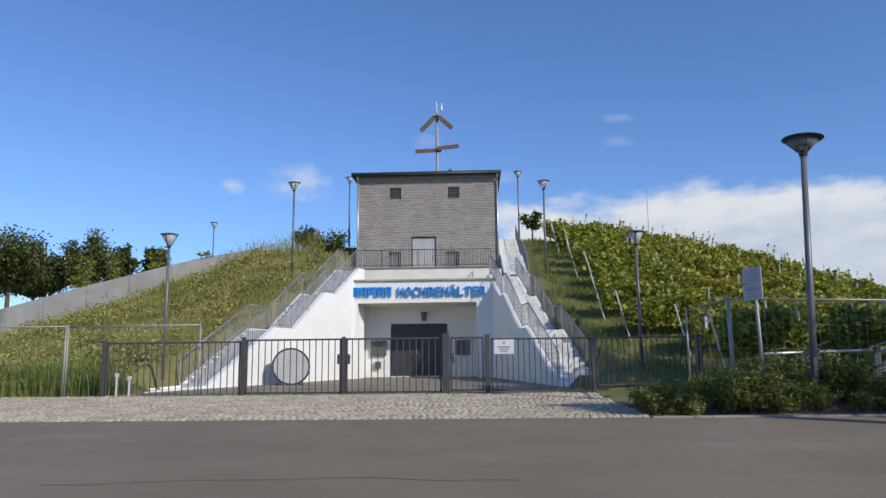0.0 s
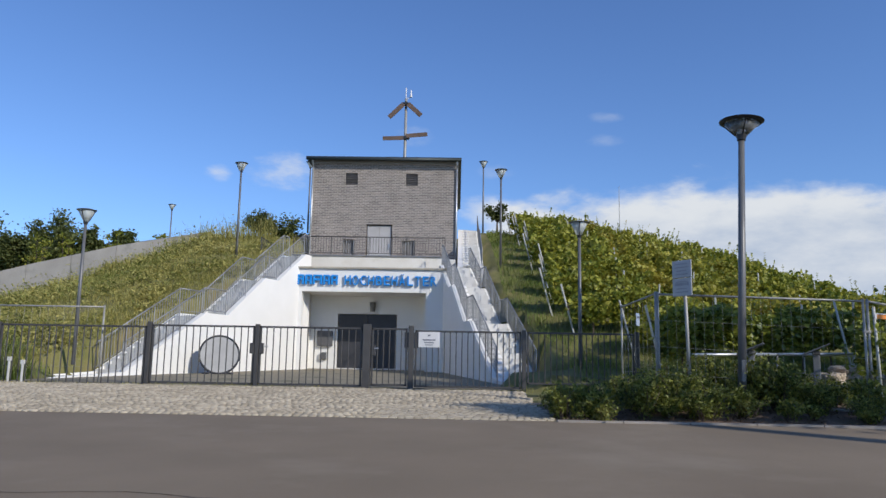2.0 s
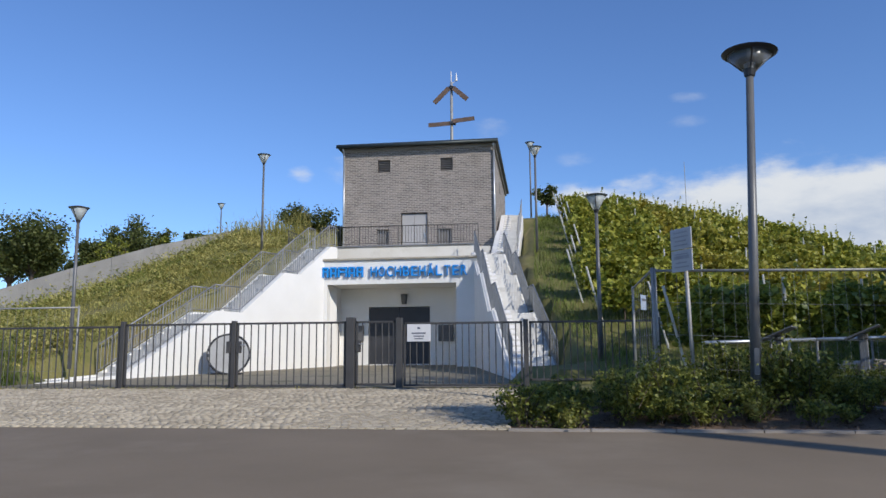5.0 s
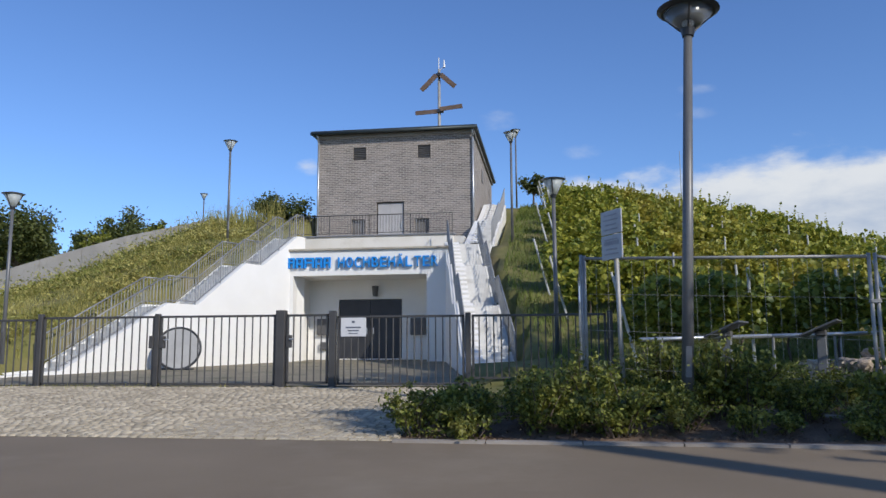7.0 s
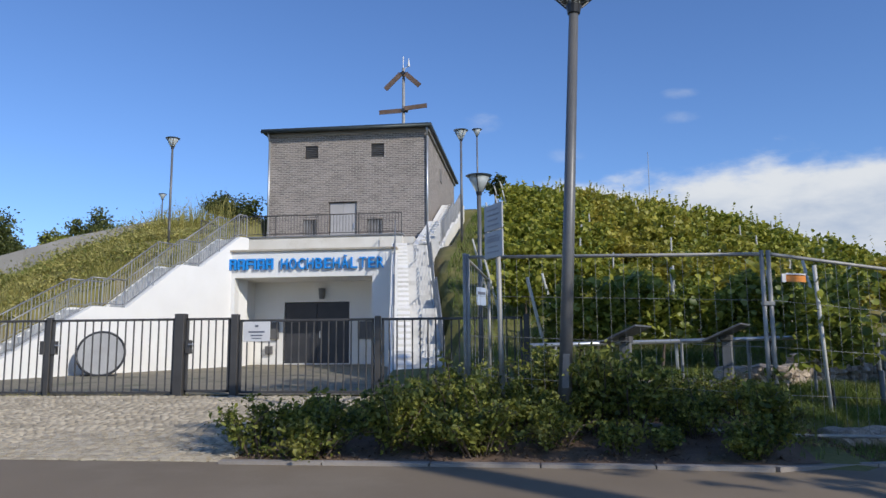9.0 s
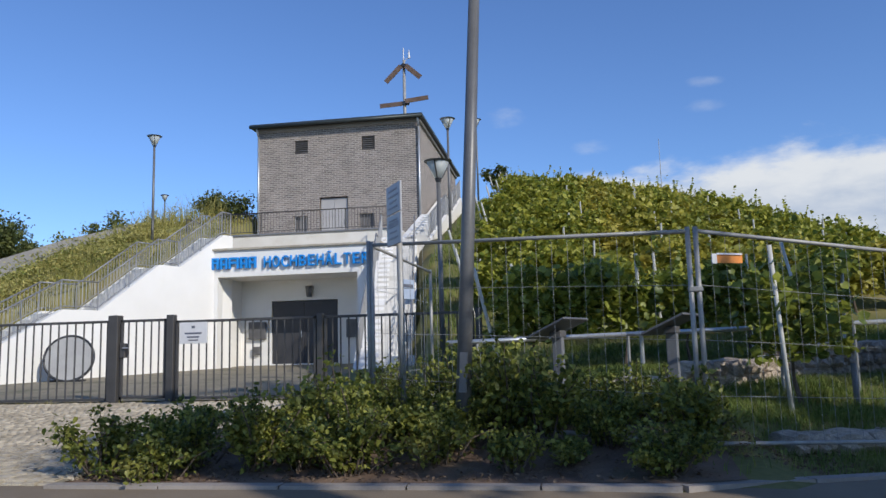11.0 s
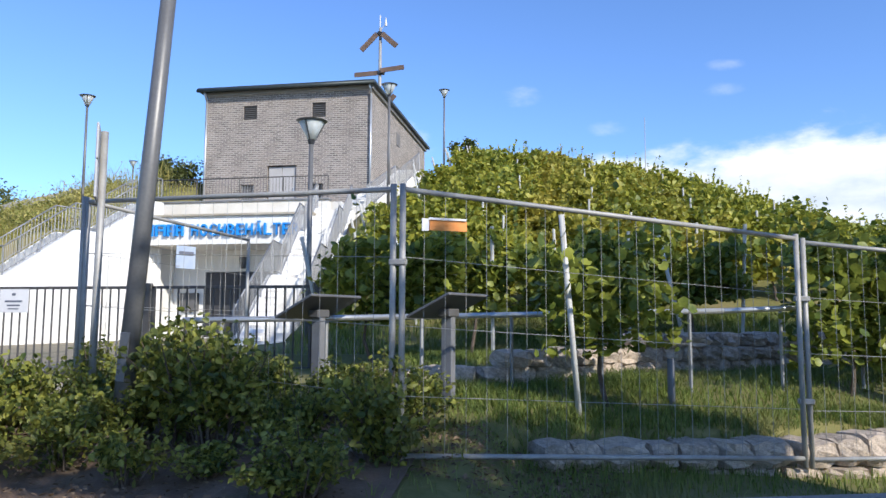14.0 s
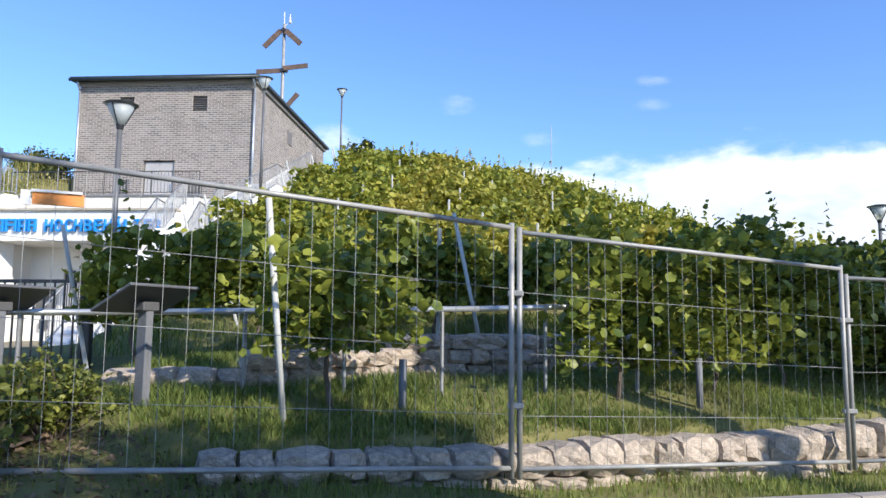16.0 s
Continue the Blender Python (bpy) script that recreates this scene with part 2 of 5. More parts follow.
M_SIGN = material("sign_plate", (0.58, 0.57, 0.57), (0.66, 0.65, 0.65), 0.4, 3, 30, 0.02)
M_PLATE = material("weathered_sign_plate", (0.40, 0.40, 0.41), (0.47, 0.47, 0.48), 0.45, 3, 30, 0.02)
M_INK = material("sign_print", (0.10, 0.11, 0.14), (0.14, 0.15, 0.19), 0.6, 3, 30, 0.0)
M_NOTICE = material("notice_plate", (0.33, 0.40, 0.52), (0.42, 0.48, 0.58), 0.4, 6, 30, 0.02)
M_ORANGE = material("orange_plate", (0.70, 0.24, 0.05), (0.78, 0.30, 0.07), 0.5, 6, 40, 0.05)
M_WOODARM = material("weathered_arm_wood", (0.085, 0.055, 0.04), (0.175, 0.115, 0.085), 0.7, 3, 40, 0.2)
M_BOARD = material("board_slate", (0.085, 0.083, 0.083), (0.13, 0.128, 0.13), 0.5, 3, 40, 0.05)
M_BOARDPOST = material("board_post_concrete", (0.13, 0.133, 0.14), (0.19, 0.193, 0.20), 0.7, 3, 40, 0.1)
M_STONE = material("sandstone_block", (0.57, 0.46, 0.355), (0.27, 0.225, 0.18), 0.85, 7.0, 28, 1.0, spot=(0.62, 0.50, 0.38), spot_scale=4.5, per_object=0.6)
M_CONCRETE = material("weathered_concrete", (0.30, 0.28, 0.25), (0.42, 0.39, 0.35), 0.9, 0.8, 20, 0.5, spot=(0.20, 0.20, 0.17), spot_scale=0.6)
M_STAKE = material("vineyard_stake", (0.42, 0.41, 0.38), (0.55, 0.54, 0.50), 0.8, 4, 40, 0.3)
M_BARK = material("bark", (0.085, 0.062, 0.045), (0.14, 0.11, 0.085), 0.95, 10, 50, 1.0)
M_VINE = material("vine_leaf", (0.12, 0.165, 0.022), (0.43, 0.41, 0.06), 0.5, 2.0, 30, 0.1, spot=(0.47, 0.385, 0.07), spot_scale=0.45, island=True, translucent=0.38)
# darker copy of the vine leaf: shade on the near rows put into its colour
M_VINE_DARK = material("vine_leaf_shade_tone", (0.085, 0.125, 0.022), (0.33, 0.35, 0.055), 0.45, 2.0, 30, 0.1, spot=(0.24, 0.25, 0.045), spot_scale=0.6, island=True, translucent=0.35)
M_FADED = material("faded_print", (0.28, 0.28, 0.30), (0.36, 0.36, 0.38), 0.6, 6, 40, 0.02)
M_SHRUB = material("shrub_leaf", (0.055, 0.082, 0.016), (0.33, 0.33, 0.06), 0.5, 1.6, 30, 0.1, island=True, translucent=0.35, spot=(0.15, 0.135, 0.04), spot_scale=2.2)
M_TREE = material("tree_leaf", (0.05, 0.07, 0.018), (0.15, 0.165, 0.045), 0.55, 1.0, 20, 0.1, island=True, translucent=0.3)
M_GRASS = material("grass_blade", (0.095, 0.145, 0.026), (0.26, 0.30, 0.068), 0.7, 0.9, 10, 0.0, island=True, translucent=0.35, spot=(0.23, 0.215, 0.085), spot_scale=0.7)
M_DRY = material("dry_grass_blade", (0.24, 0.235, 0.05), (0.55, 0.48, 0.17), 0.8, 0.35, 8, 0.0, island=True, translucent=0.4, spot=(0.18, 0.23, 0.042), spot_scale=0.3)
M_SILVER = material("weathered_lid", (0.28, 0.275, 0.265), (0.36, 0.355, 0.34), 0.6, 2, 30, 0.1)

# ---- building helpers ----
Z = Vector((0, 0, 1))


def root_of(ob):
    while ob.parent:
        ob = ob.parent
    return ob.location


def thing(name, at, label, category, group="", kind=""):
    e = new(name)
    e.location = at
    e.empty_display_size = 0.2
    return tagged(e, label, category, group, kind)


def part(name, bm, mat, parent, label="", smooth=False, kind=""):
    """Links a bmesh, drawn in world metres, as one mesh under a thing or a part."""
    bmesh.ops.translate(bm, verts=bm.verts, vec=-root_of(parent))
    me = bpy.data.meshes.new(name)
    bm.to_mesh(me)
    bm.free()
    me.materials.append(mat)
    if smooth:
        me.polygons.foreach_set("use_smooth", [True] * len(me.polygons))
    ob = new(name, me)
    ob.parent = parent
    return tagged(ob, label, "", "", kind)


def solo(name, bm, mat, label, category, group="", kind="", smooth=False):
    """One mesh that is a thing of its own, its origin on its own base."""
    zs = [v.co.z for v in bm.verts]
    c = sum((v.co for v in bm.verts), Vector()) / len(bm.verts)
    at = Vector((c.x, c.y, min(zs)))
    bmesh.ops.translate(bm, verts=bm.verts, vec=-at)
    me = bpy.data.meshes.new(name)
    bm.to_mesh(me)
    bm.free()
    me.materials.append(mat)
    if smooth:
        me.polygons.foreach_set("use_smooth", [True] * len(me.polygons))
    ob = new(name, me)
    ob.location = at
    return tagged(ob, label, category, group, kind)


def box(bm, lo, hi, bevel=0.0, m=None):
    lo, hi = Vector(lo), Vector(hi)
    mat = Matrix.Translation((lo + hi) / 2) @ Matrix.Diagonal((*(hi - lo), 1))
    vs = bmesh.ops.create_cube(bm, size=1, matrix=(m or Matrix()) @ mat)["verts"]
    if bevel:
        es = list({e for v in vs for e in v.link_edges})
        bmesh.ops.bevel(bm, geom=es, offset=bevel, segments=1, affect="EDGES")
    return bm


def rod(bm, a, b, r, r2=None, seg=8):
    a, b = Vector(a), Vector(b)
    d = b - a
    m = Matrix.Translation((a + b) / 2) @ d.to_track_quat("Z", "Y").to_matrix().to_4x4()
    bmesh.ops.create_cone(bm, cap_ends=True, segments=seg, radius1=r, radius2=r if r2 is None else r2, depth=d.length, matrix=m)
    return bm


def plate(bm, a, b, width, thick, up=Z):
    """A bar of rectangular section from a to b; width lies across up."""
    a, b = Vector(a), Vector(b)
    d = (b - a).normalized()
    side = d.cross(up).normalized()
    nrm = side.cross(d)
    vs = []
    for p in (a, b):
        for s, t in ((-1, -1), (1, -1), (1, 1), (-1, 1)):
            vs.append(bm.verts.new(p + side * s * width / 2 + nrm * t * thick / 2))
    for f in ((0, 1, 2, 3), (7, 6, 5, 4), (0, 4, 5, 1), (1, 5, 6, 2), (2, 6, 7, 3), (3, 7, 4, 0)):
        bm.faces.new([vs[i] for i in f])
    return bm


def prism(bm, outline, lo, hi):
    """An upright prism over a plan outline; lo and hi give bottom and top heights, numbers or functions of (x, y)."""
    def at(f, x, y):
        return f(x, y) if callable(f) else f
    low = [bm.verts.new((x, y, at(lo, x, y))) for x, y in outline]
    top = [bm.verts.new((x, y, at(hi, x, y))) for x, y in outline]
    n = len(outline)
    bm.faces.new(low[::-1])
    bm.faces.new(top)
    for i in range(n):
        bm.faces.new((low[i], low[(i + 1) % n], top[(i + 1) % n], top[i]))
    bmesh.ops.recalc_face_normals(bm, faces=bm.faces)
    return bm


def fast_mesh(name, verts, tris, mat):
    me = bpy.data.meshes.new(name)
    me.vertices.add(len(verts))
    me.vertices.foreach_set("co", np.asarray(verts, dtype=np.float32).ravel())
    tris = np.asarray(tris, dtype=np.int32)
    me.loops.add(tris.size)
    me.loops.foreach_set("vertex_index", tris.ravel())
    me.polygons.add(len(tris))
    me.polygons.foreach_set("loop_start", np.arange(0, tris.size, 3, dtype=np.int32))
    me.polygons.foreach_set("loop_total", np.full(len(tris), 3, dtype=np.int32))
    me.update(calc_edges=True)
    me.materials.append(mat)
    return me


RNG = np.random.default_rng(7)
LEAF_PLAIN = np.array([(0, 0, 0), (0.42, 0.12, 0.06), (0.5, 0.5, 0.1), (0.22, 0.78, 0.03), (0, 1.0, -0.08), (-0.22, 0.78, 0.03), (-0.5, 0.5, 0.1), (-0.42, 0.12, 0.06)])
LEAF_PLAIN_T = np.array([(0, 1, 2), (0, 2, 3), (0, 3, 4), (0, 4, 5), (0, 5, 6), (0, 6, 7)])


ANG = [i * math.tau / 10 for i in range(10)]
LOBED = np.array([(0, 0.42, -0.05)] + [(0.56 * r * math.sin(a), 0.48 - 0.56 * r * math.cos(a), 0.07 * (r > 0.8)) for a, r in zip(ANG, (0.52, 0.94, 0.88, 1.02, 0.90, 1.08, 0.90, 1.02, 0.88, 0.94))])
LOBED_T = np.array([(0, 1 + i, 1 + (i + 1) % 10) for i in range(10)])


def leaf_cloud(centres, size, narrow=1.0, up=0.5, spread=0.4, lobed=False):
    """Leaves at the centres, turned at random, facing up more or less. Returns verts and triangles."""
    n = len(centres)
    LEAF, LEAF_T = (LOBED, LOBED_T) if lobed else (LEAF_PLAIN, LEAF_PLAIN_T)
    nrm = RNG.normal(size=(n, 3))
    nrm[:, 2] = np.abs(nrm[:, 2]) * (1 + up) + up * 0.6
    nrm /= np.linalg.norm(nrm, axis=1, keepdims=True)
    t = RNG.normal(size=(n, 3))
    t[:, 2] -= 0.5
    t -= nrm * np.sum(t * nrm, axis=1, keepdims=True)
    t /= np.linalg.norm(t, axis=1, keepdims=True)
    s = np.cross(nrm, t)
    k = size * (1 + spread * RNG.uniform(-1, 1, (n, 1, 1)))
    v = centres[:, None, :] + k * (LEAF[None, :, 0:1] * narrow * s[:, None, :] + (LEAF[None, :, 1:2] - 0.5) * t[:, None, :] + LEAF[None, :, 2:3] * nrm[:, None, :])
    f = LEAF_T[None] + (np.arange(n) * len(LEAF))[:, None, None]
    return v.reshape(-1, 3), f.reshape(-1, 3)


def blade_cloud(base, height, width, lean=0.35):
    """Bent grass blades on base points: three triangles each."""
    n = len(base)
    a = RNG.uniform(0, 2 * math.pi, n)
    side = np.stack([np.cos(a), np.sin(a), np.zeros(n)], 1)
    fall = np.stack([-np.sin(a), np.cos(a), np.zeros(n)], 1) * RNG.uniform(0.1, 1, (n, 1)) * lean
    h = (height * RNG.uniform(0.5, 1.3, n))[:, None]
    w = (width * RNG.uniform(0.6, 1.3, n))[:, None]
    up = np.array([[0, 0, 1.0]])
    mid = base + h * (0.55 * up + 0.3 * fall)
    tip = base + h * (0.95 * up + 1.0 * fall)
    v = np.stack([base - side * w / 2, base + side * w / 2, mid - side * w * 0.35, mid + side * w * 0.35, tip], 1)
    f = np.array([(0, 1, 3), (0, 3, 2), (2, 3, 4)])[None] + (np.arange(n) * 5)[:, None, None]
    return v.reshape(-1, 3), f.reshape(-1, 3)


def foliage_part(name, verts, tris, mat, parent, label="", kind=""):
    me = fast_mesh(name, np.asarray(verts) - np.array(root_of(parent)), tris, mat)
    ob = new(name, me)
    ob.parent = parent
    return tagged(ob, label, "", "", kind)

# ---- the ground ----
GY = [12, 18.8, 22, 26, 32.4, 38, 46, 60, 90, 200]
GX = [-60, -24, -18, -10, -8, 4.5, 9, 15, 20, 26, 50]
GZ = [
    [0, 0.1, 0.2, 0.4, 0.7, 0.9, 1.0, 1.0, 0.5, 0],
    [0, 0.2, 0.4, 0.8, 1.6, 2.5, 3.4, 4.2, 3, 0],
    [0, 0.2, 0.5, 1.2, 2.65, 4.2, 5.0, 5.6, 4, 0],
    [0, 0.2, 0.9, 2.5, 5.1, 6.8, 8.2, 8.8, 6, 0],
    [0, 0.2, 0.8, 2.4, 5.2, 7.0, 8.5, 9.0, 6, 0],
    [0, 0.35, 1.0, 2.6, 4.9, 6.7, 8.8, 9.6, 7, 0],
    [0, 0.75, 1.25, 2.4, 4.6, 6.4, 8.4, 8.9, 6, 0],
    [0, 0.65, 1.3, 2.2, 4.0, 5.4, 6.8, 7.2, 5, 0],
    [0, 0.5, 0.9, 1.5, 2.45, 3.4, 4.4, 4.8, 4, 0],
    [0, 0.4, 0.55, 0.75, 1.1, 1.6, 2.3, 2.5, 2, 0],
    [0, 0.2, 0.3, 0.4, 0.5, 0.6, 0.7, 0.5, 0, 0],
]


def left_wing(y):
    return -4.5 - 0.37 * (31.4 - y)


def right_wing(y):
    return 1.6 + 0.182 * (31.4 - y)


LOW_WALL = [(9.6, 14.55), (10.4, 14.85), (11.9, 15.4), (13.2, 16.15), (14.6, 16.95), (16.4, 18.3), (20.3, 20.9)]
HIGH_WALL = [(7.75, 16.5), (8.9, 16.7), (10.12, 17.4), (10.76, 18.22), (12.5, 19.7), (15.6, 22.0)]
EDGE, EDGE_Z = 12.4, 0.10


def along(line, x):
    return float(np.interp(x, [p[0] for p in line], [p[1] for p in line]))


def road_edge(x):
    return EDGE + 0.48 * max(0.0, x - 8.5)


def road_z(x, y):
    return EDGE_Z + max(0.028 * (min(y, EDGE) - EDGE), -0.85) - 0.035 * min(12.0, max(0.0, x - 8.6))


def ground(x, y):
    if y <= road_edge(x) or y <= EDGE:
        return road_z(x, y)
    col = [np.interp(y, GY, r) for r in GZ]
    k = min(1.0, max(0.0, (x - 6) / 4)) * float(np.interp(y, (20, 38), (1.0, 0.2)))
    z = float(np.interp(x + 0.7 * k, GX, col)) - 0.2 * k
    if y < 33.8 and left_wing(min(y, 32.2)) - 1.15 < x < right_wing(min(y, 32.6)) + 1.5 and y > (18.8 if left_wing(y) < x < right_wing(y) else 20.9):
        z = 0.3 + 0.25 * (y - 18.8) / 14.6
    elif 32 < y < 42 and 2.3 <= x < 3.3:
        z = min(z, 4.3 + 0.33 * (y - 32.6))
    elif y >= 31.4 and -5.3 < x < 2.3 and y < 48.2:
        z = min(z, 5.0)
    elif x > 4.2 and y < 24:
        k = min(1.0, (x - 4.2) / 2.0)
        if x < 9.6:
            near = 0.12 + 0.38 * min(1.0, max(0.0, (y - 12.7) / 3.0))
        else:
            w = along(LOW_WALL, x)
            near = 0.06 - 0.05 * (x - 9.6) if y < w + 0.1 else min(0.22 + 0.16 * (y - w), 0.52)
        if x > 7.75:
            u = along(HIGH_WALL, x)
            near = near if y < u + 0.15 else max(0.82, min(z, 0.82 + 0.3 * (y - u)))
            back = y > u + 0.15
        else:
            back = y > 19
        if not back:
            z = z * (1 - k) + near * k
        else:
            z = max(z, 0.7)
    elif x <= 4.2 and y < 18.8:
        z = EDGE_Z + 0.2 * (y - EDGE) / 6.4
    return z


def sheet(name, xs, ys, mat, label, category, lift=0.0, height=ground, rough=0.0, warp=None):
    bm = bmesh.new()
    warp = warp or (lambda x, y: y)
    grid = [[bm.verts.new((x, warp(x, y), height(x, warp(x, y)) + lift + rough * noise.noise((x * 0.6, y * 0.6, 1.3)))) for x in xs] for y in ys]
    for j in range(len(ys) - 1):
        for i in range(len(xs) - 1):
            xm, ym = xs[i], ys[j]
            if name == "soil_bed" and xm > 8.7 + 0.5 * noise.noise((xm * 1.7, ym * 1.7, 0)) + 0.25 * (13.5 - ym):
                continue
            bm.faces.new((grid[j][i], grid[j][i + 1], grid[j + 1][i + 1], grid[j + 1][i]))
    me = bpy.data.meshes.new(name)
    bm.to_mesh(me)
    bm.free()
    me.materials.append(mat)
    me.polygons.foreach_set("use_smooth", [True] * len(me.polygons))
    return tagged(new(name, me), label, category, "", "structure")


def steps_of(a, b, d):
    n = max(1, round((b - a) / d))
    return [a + (b - a) * i / n for i in range(n + 1)]


gx = [-1500, -700, -300, -150, -90] + steps_of(-60, -26, 2) + steps_of(-25, 26, 0.4) + steps_of(28, 60, 2) + [90, 150, 300, 700, 1500]
gy = [-900, -300, -120, -60, -30, -16] + steps_of(-12, 11, 1.5) + steps_of(11.6, 34, 0.3) + steps_of(35, 62, 1.0) + [70, 90, 130, 200, 400, 800, 1500]
sheet("ground", gx, gy, M_TURF, "grassy hillside turf, partly dry", "ground", -0.05, rough=0.06)
G_X, G_Y = np.array(gx), np.array(gy)
G_Z = np.array([[ground(x, y) - 0.05 + 0.06 * noise.noise((x * 0.6, y * 0.6, 1.3)) for x in gx] for y in gy])


def turf_z(x, y):
    """Heights of the turf as meshed, for arrays of places."""
    i = np.clip(np.searchsorted(G_X, x) - 1, 0, len(G_X) - 2)
    j = np.clip(np.searchsorted(G_Y, y) - 1, 0, len(G_Y) - 2)
    u, v = (x - G_X[i]) / (G_X[i + 1] - G_X[i]), (y - G_Y[j]) / (G_Y[j + 1] - G_Y[j])
    return (G_Z[j, i] * (1 - u) + G_Z[j, i + 1] * u) * (1 - v) + (G_Z[j + 1, i] * (1 - u) + G_Z[j + 1, i + 1] * u) * v

bm = bmesh.new()
rx, rf = steps_of(-60, 60, 1.5), steps_of(0, 1, 0.04)
rg = [[bm.verts.new((x, -12 + (road_edge(x) + 12.06) * f, road_z(x, -12 + (road_edge(x) + 12.06) * f))) for x in rx] for f in rf]
for r0, r1 in zip(rg, rg[1:]):
    for i in range(len(rx) - 1):
        bm.faces.new((r0[i], r0[i + 1], r1[i + 1], r1[i]))
me = bpy.data.meshes.new("road")
bm.to_mesh(me)
bm.free()
me.materials.append(M_ASPHALT)
tagged(new("road", me), "grey-brown worn asphalt road along the hill", "road", "", "structure")
sheet("pavement_bed", steps_of(-13, 3.7, 0.6), steps_of(EDGE + 0.03, 18.7, 0.5), M_JOINT, "sandy bedding between the cobbles of the forecourt", "pavement", 0.0)
sheet("courtyard", steps_of(-4.4, 1.5, 0.5), steps_of(18.9, 33.3, 0.6), M_JOINT, "pale gravelly yard behind the gate", "yard", 0.01, lambda x, y: 0.3 + 0.25 * (y - 18.8) / 14.6)
bm = bmesh.new()
for i, y0 in enumerate(steps_of(18.9, 31.0, 0.8)[:-1]):
    y1 = y0 + 12.1 / 15
    z0, z1 = (0.31 + 0.25 * (v - 18.8) / 14.6 for v in (y0, y1))
    for a, b in ((left_wing, lambda y: -4.4), (lambda y: 1.5, right_wing)):
        bm.faces.new([bm.verts.new(c) for c in ((a(y0), y0, z0), (b(y0), y0, z0), (b(y1), y1, z1), (a(y1), y1, z1))])
me = bpy.data.meshes.new("courtyard_sides")
bm.to_mesh(me)
bm.free()
me.materials.append(M_JOINT)
tagged(new("courtyard_sides", me), "pale gravelly yard along the wing walls", "yard", "", "structure")


def bed_y(x, y):
    """The bed's rows follow the edge of the road."""
    return road_edge(x) + (y - EDGE) * (15.5 - road_edge(x)) / 3.1


def bed_z(x, y):
    k = min(1.0, max(0.0, (y - road_edge(x)) / 0.6))
    return (road_z(x, 13) + 0.01) * (1 - k) + ground(x, y) * k


sheet("soil_bed", steps_of(3.65, 10.0, 0.25), steps_of(EDGE + 0.03, 15.5, 0.25), M_SOIL, "dark brown planting bed with bark and dry leaves", "planting bed", 0.0, bed_z, 0.03, bed_y)

# kerb of flush concrete stones along the road
kerb = thing("kerb", (4, EDGE, 0), "flush pale concrete kerb between road and bed", "kerb", kind="structure")
for i in range(24):
    bm = bmesh.new()
    xa, xb = 3.7 + i * 0.96, 3.7 + (i + 0.985) * 0.96
    p, q = ((v, road_edge(v), road_z(v, 13) - 0.05) for v in (xa, xb))
    plate(bm, p, q, 0.12, 0.15)
    part("kerb_stone", bm, M_KERB, kerb)
# repaired cracks in the asphalt
for pts in (((5.2, 4.6), (6.4, 5.5), (8.0, 6.0), (9.6, 7.4), (12.0, 8.0)), ((-3.0, 6.6), (-0.5, 6.9), (1.2, 6.7))):
    bm = bmesh.new()
    for (x0, y0), (x1, y1) in zip(pts, pts[1:]):
        for k in range(6):
            f0, f1 = k / 6, (k + 1.05) / 6
            a = Vector((x0 + (x1 - x0) * f0, y0 + (y1 - y0) * f0 + 0.05 * math.sin(9 * f0 + x0), 0))
            b = Vector((x0 + (x1 - x0) * f1, y0 + (y1 - y0) * f1 + 0.05 * math.sin(9 * f1 + x0), 0))
            a.z, b.z = road_z(a.x, a.y) + 0.005, road_z(b.x, b.y) + 0.005
            plate(bm, a, b, 0.007, 0.004)
    solo("road_crack", bm, M_CRACK, "dark sealed crack in the asphalt", "road crack", "cracks in the road")

# ---- the white portal building ----
portal = thing("portal_building", (-1.5, 31.4, 0.3), "white rendered concrete portal front set into the hill", "building")
FY, RY = 31.4, 33.4
bm = bmesh.new()
box(bm, (-5.2, FY, 0.2), (-4.12, RY, 4.62))
part("pier", bm, M_WHITE, portal)
bm = bmesh.new()
box(bm, (0.93, FY, 0.2), (1.75, RY, 4.62))
part("pier", bm, M_WHITE, portal)
bm = bmesh.new()
box(bm, (-4.12, FY, 3.69), (0.93, RY, 4.62))
part("lintel", bm, M_WHITE, portal)
bm = bmesh.new()
box(bm, (-4.13, RY, 0.2), (-2.93, RY + 0.3, 4.6))
part("back_wall", bm, M_WHITE, portal)
part("back_wall", box(bmesh.new(), (-0.38, RY, 0.2), (0.95, RY + 0.3, 4.6)), M_WHITE, portal)
bm = bmesh.new()
box(bm, (-2.93, RY, 2.92), (-0.38, RY + 0.3, 4.6))
part("back_wall", bm, M_WHITE, portal)
bm = bmesh.new()
box(bm, (-5.25, FY - 0.09, 4.62), (1.8, RY + 0.1, 4.70), 0.012)
part("ledge", bm, M_STAIN, portal, "weather-stained projecting ledge")
bm = bmesh.new()
box(bm, (-5.0, 33.2, 4.70), (1.68, 33.45, 5.40))
part("parapet", bm, M_PARAPET, portal, "weather-stained parapet")
bm = bmesh.new()
box(bm, (-5.06, 33.14, 5.40), (1.74, 33.5, 5.46), 0.01)
part("coping", bm, M_COPING, portal, "dark metal coping strip")
bm = bmesh.new()
box(bm, (-6.6, 33.45, 4.9), (2.1, 37.2, 5.36))
part("terrace_slab", bm, M_STEP, portal)
pd = part("door", box(bmesh.new(), (-2.90, RY + 0.02, 0.60), (-1.66, RY + 0.10, 2.90), 0.01), M_DARKDOOR, portal, "anthracite steel door leaf")
part("handle", rod(bmesh.new(), (-1.78, RY, 1.55), (-1.78, RY, 1.80), 0.02), M_ZINC, pd)
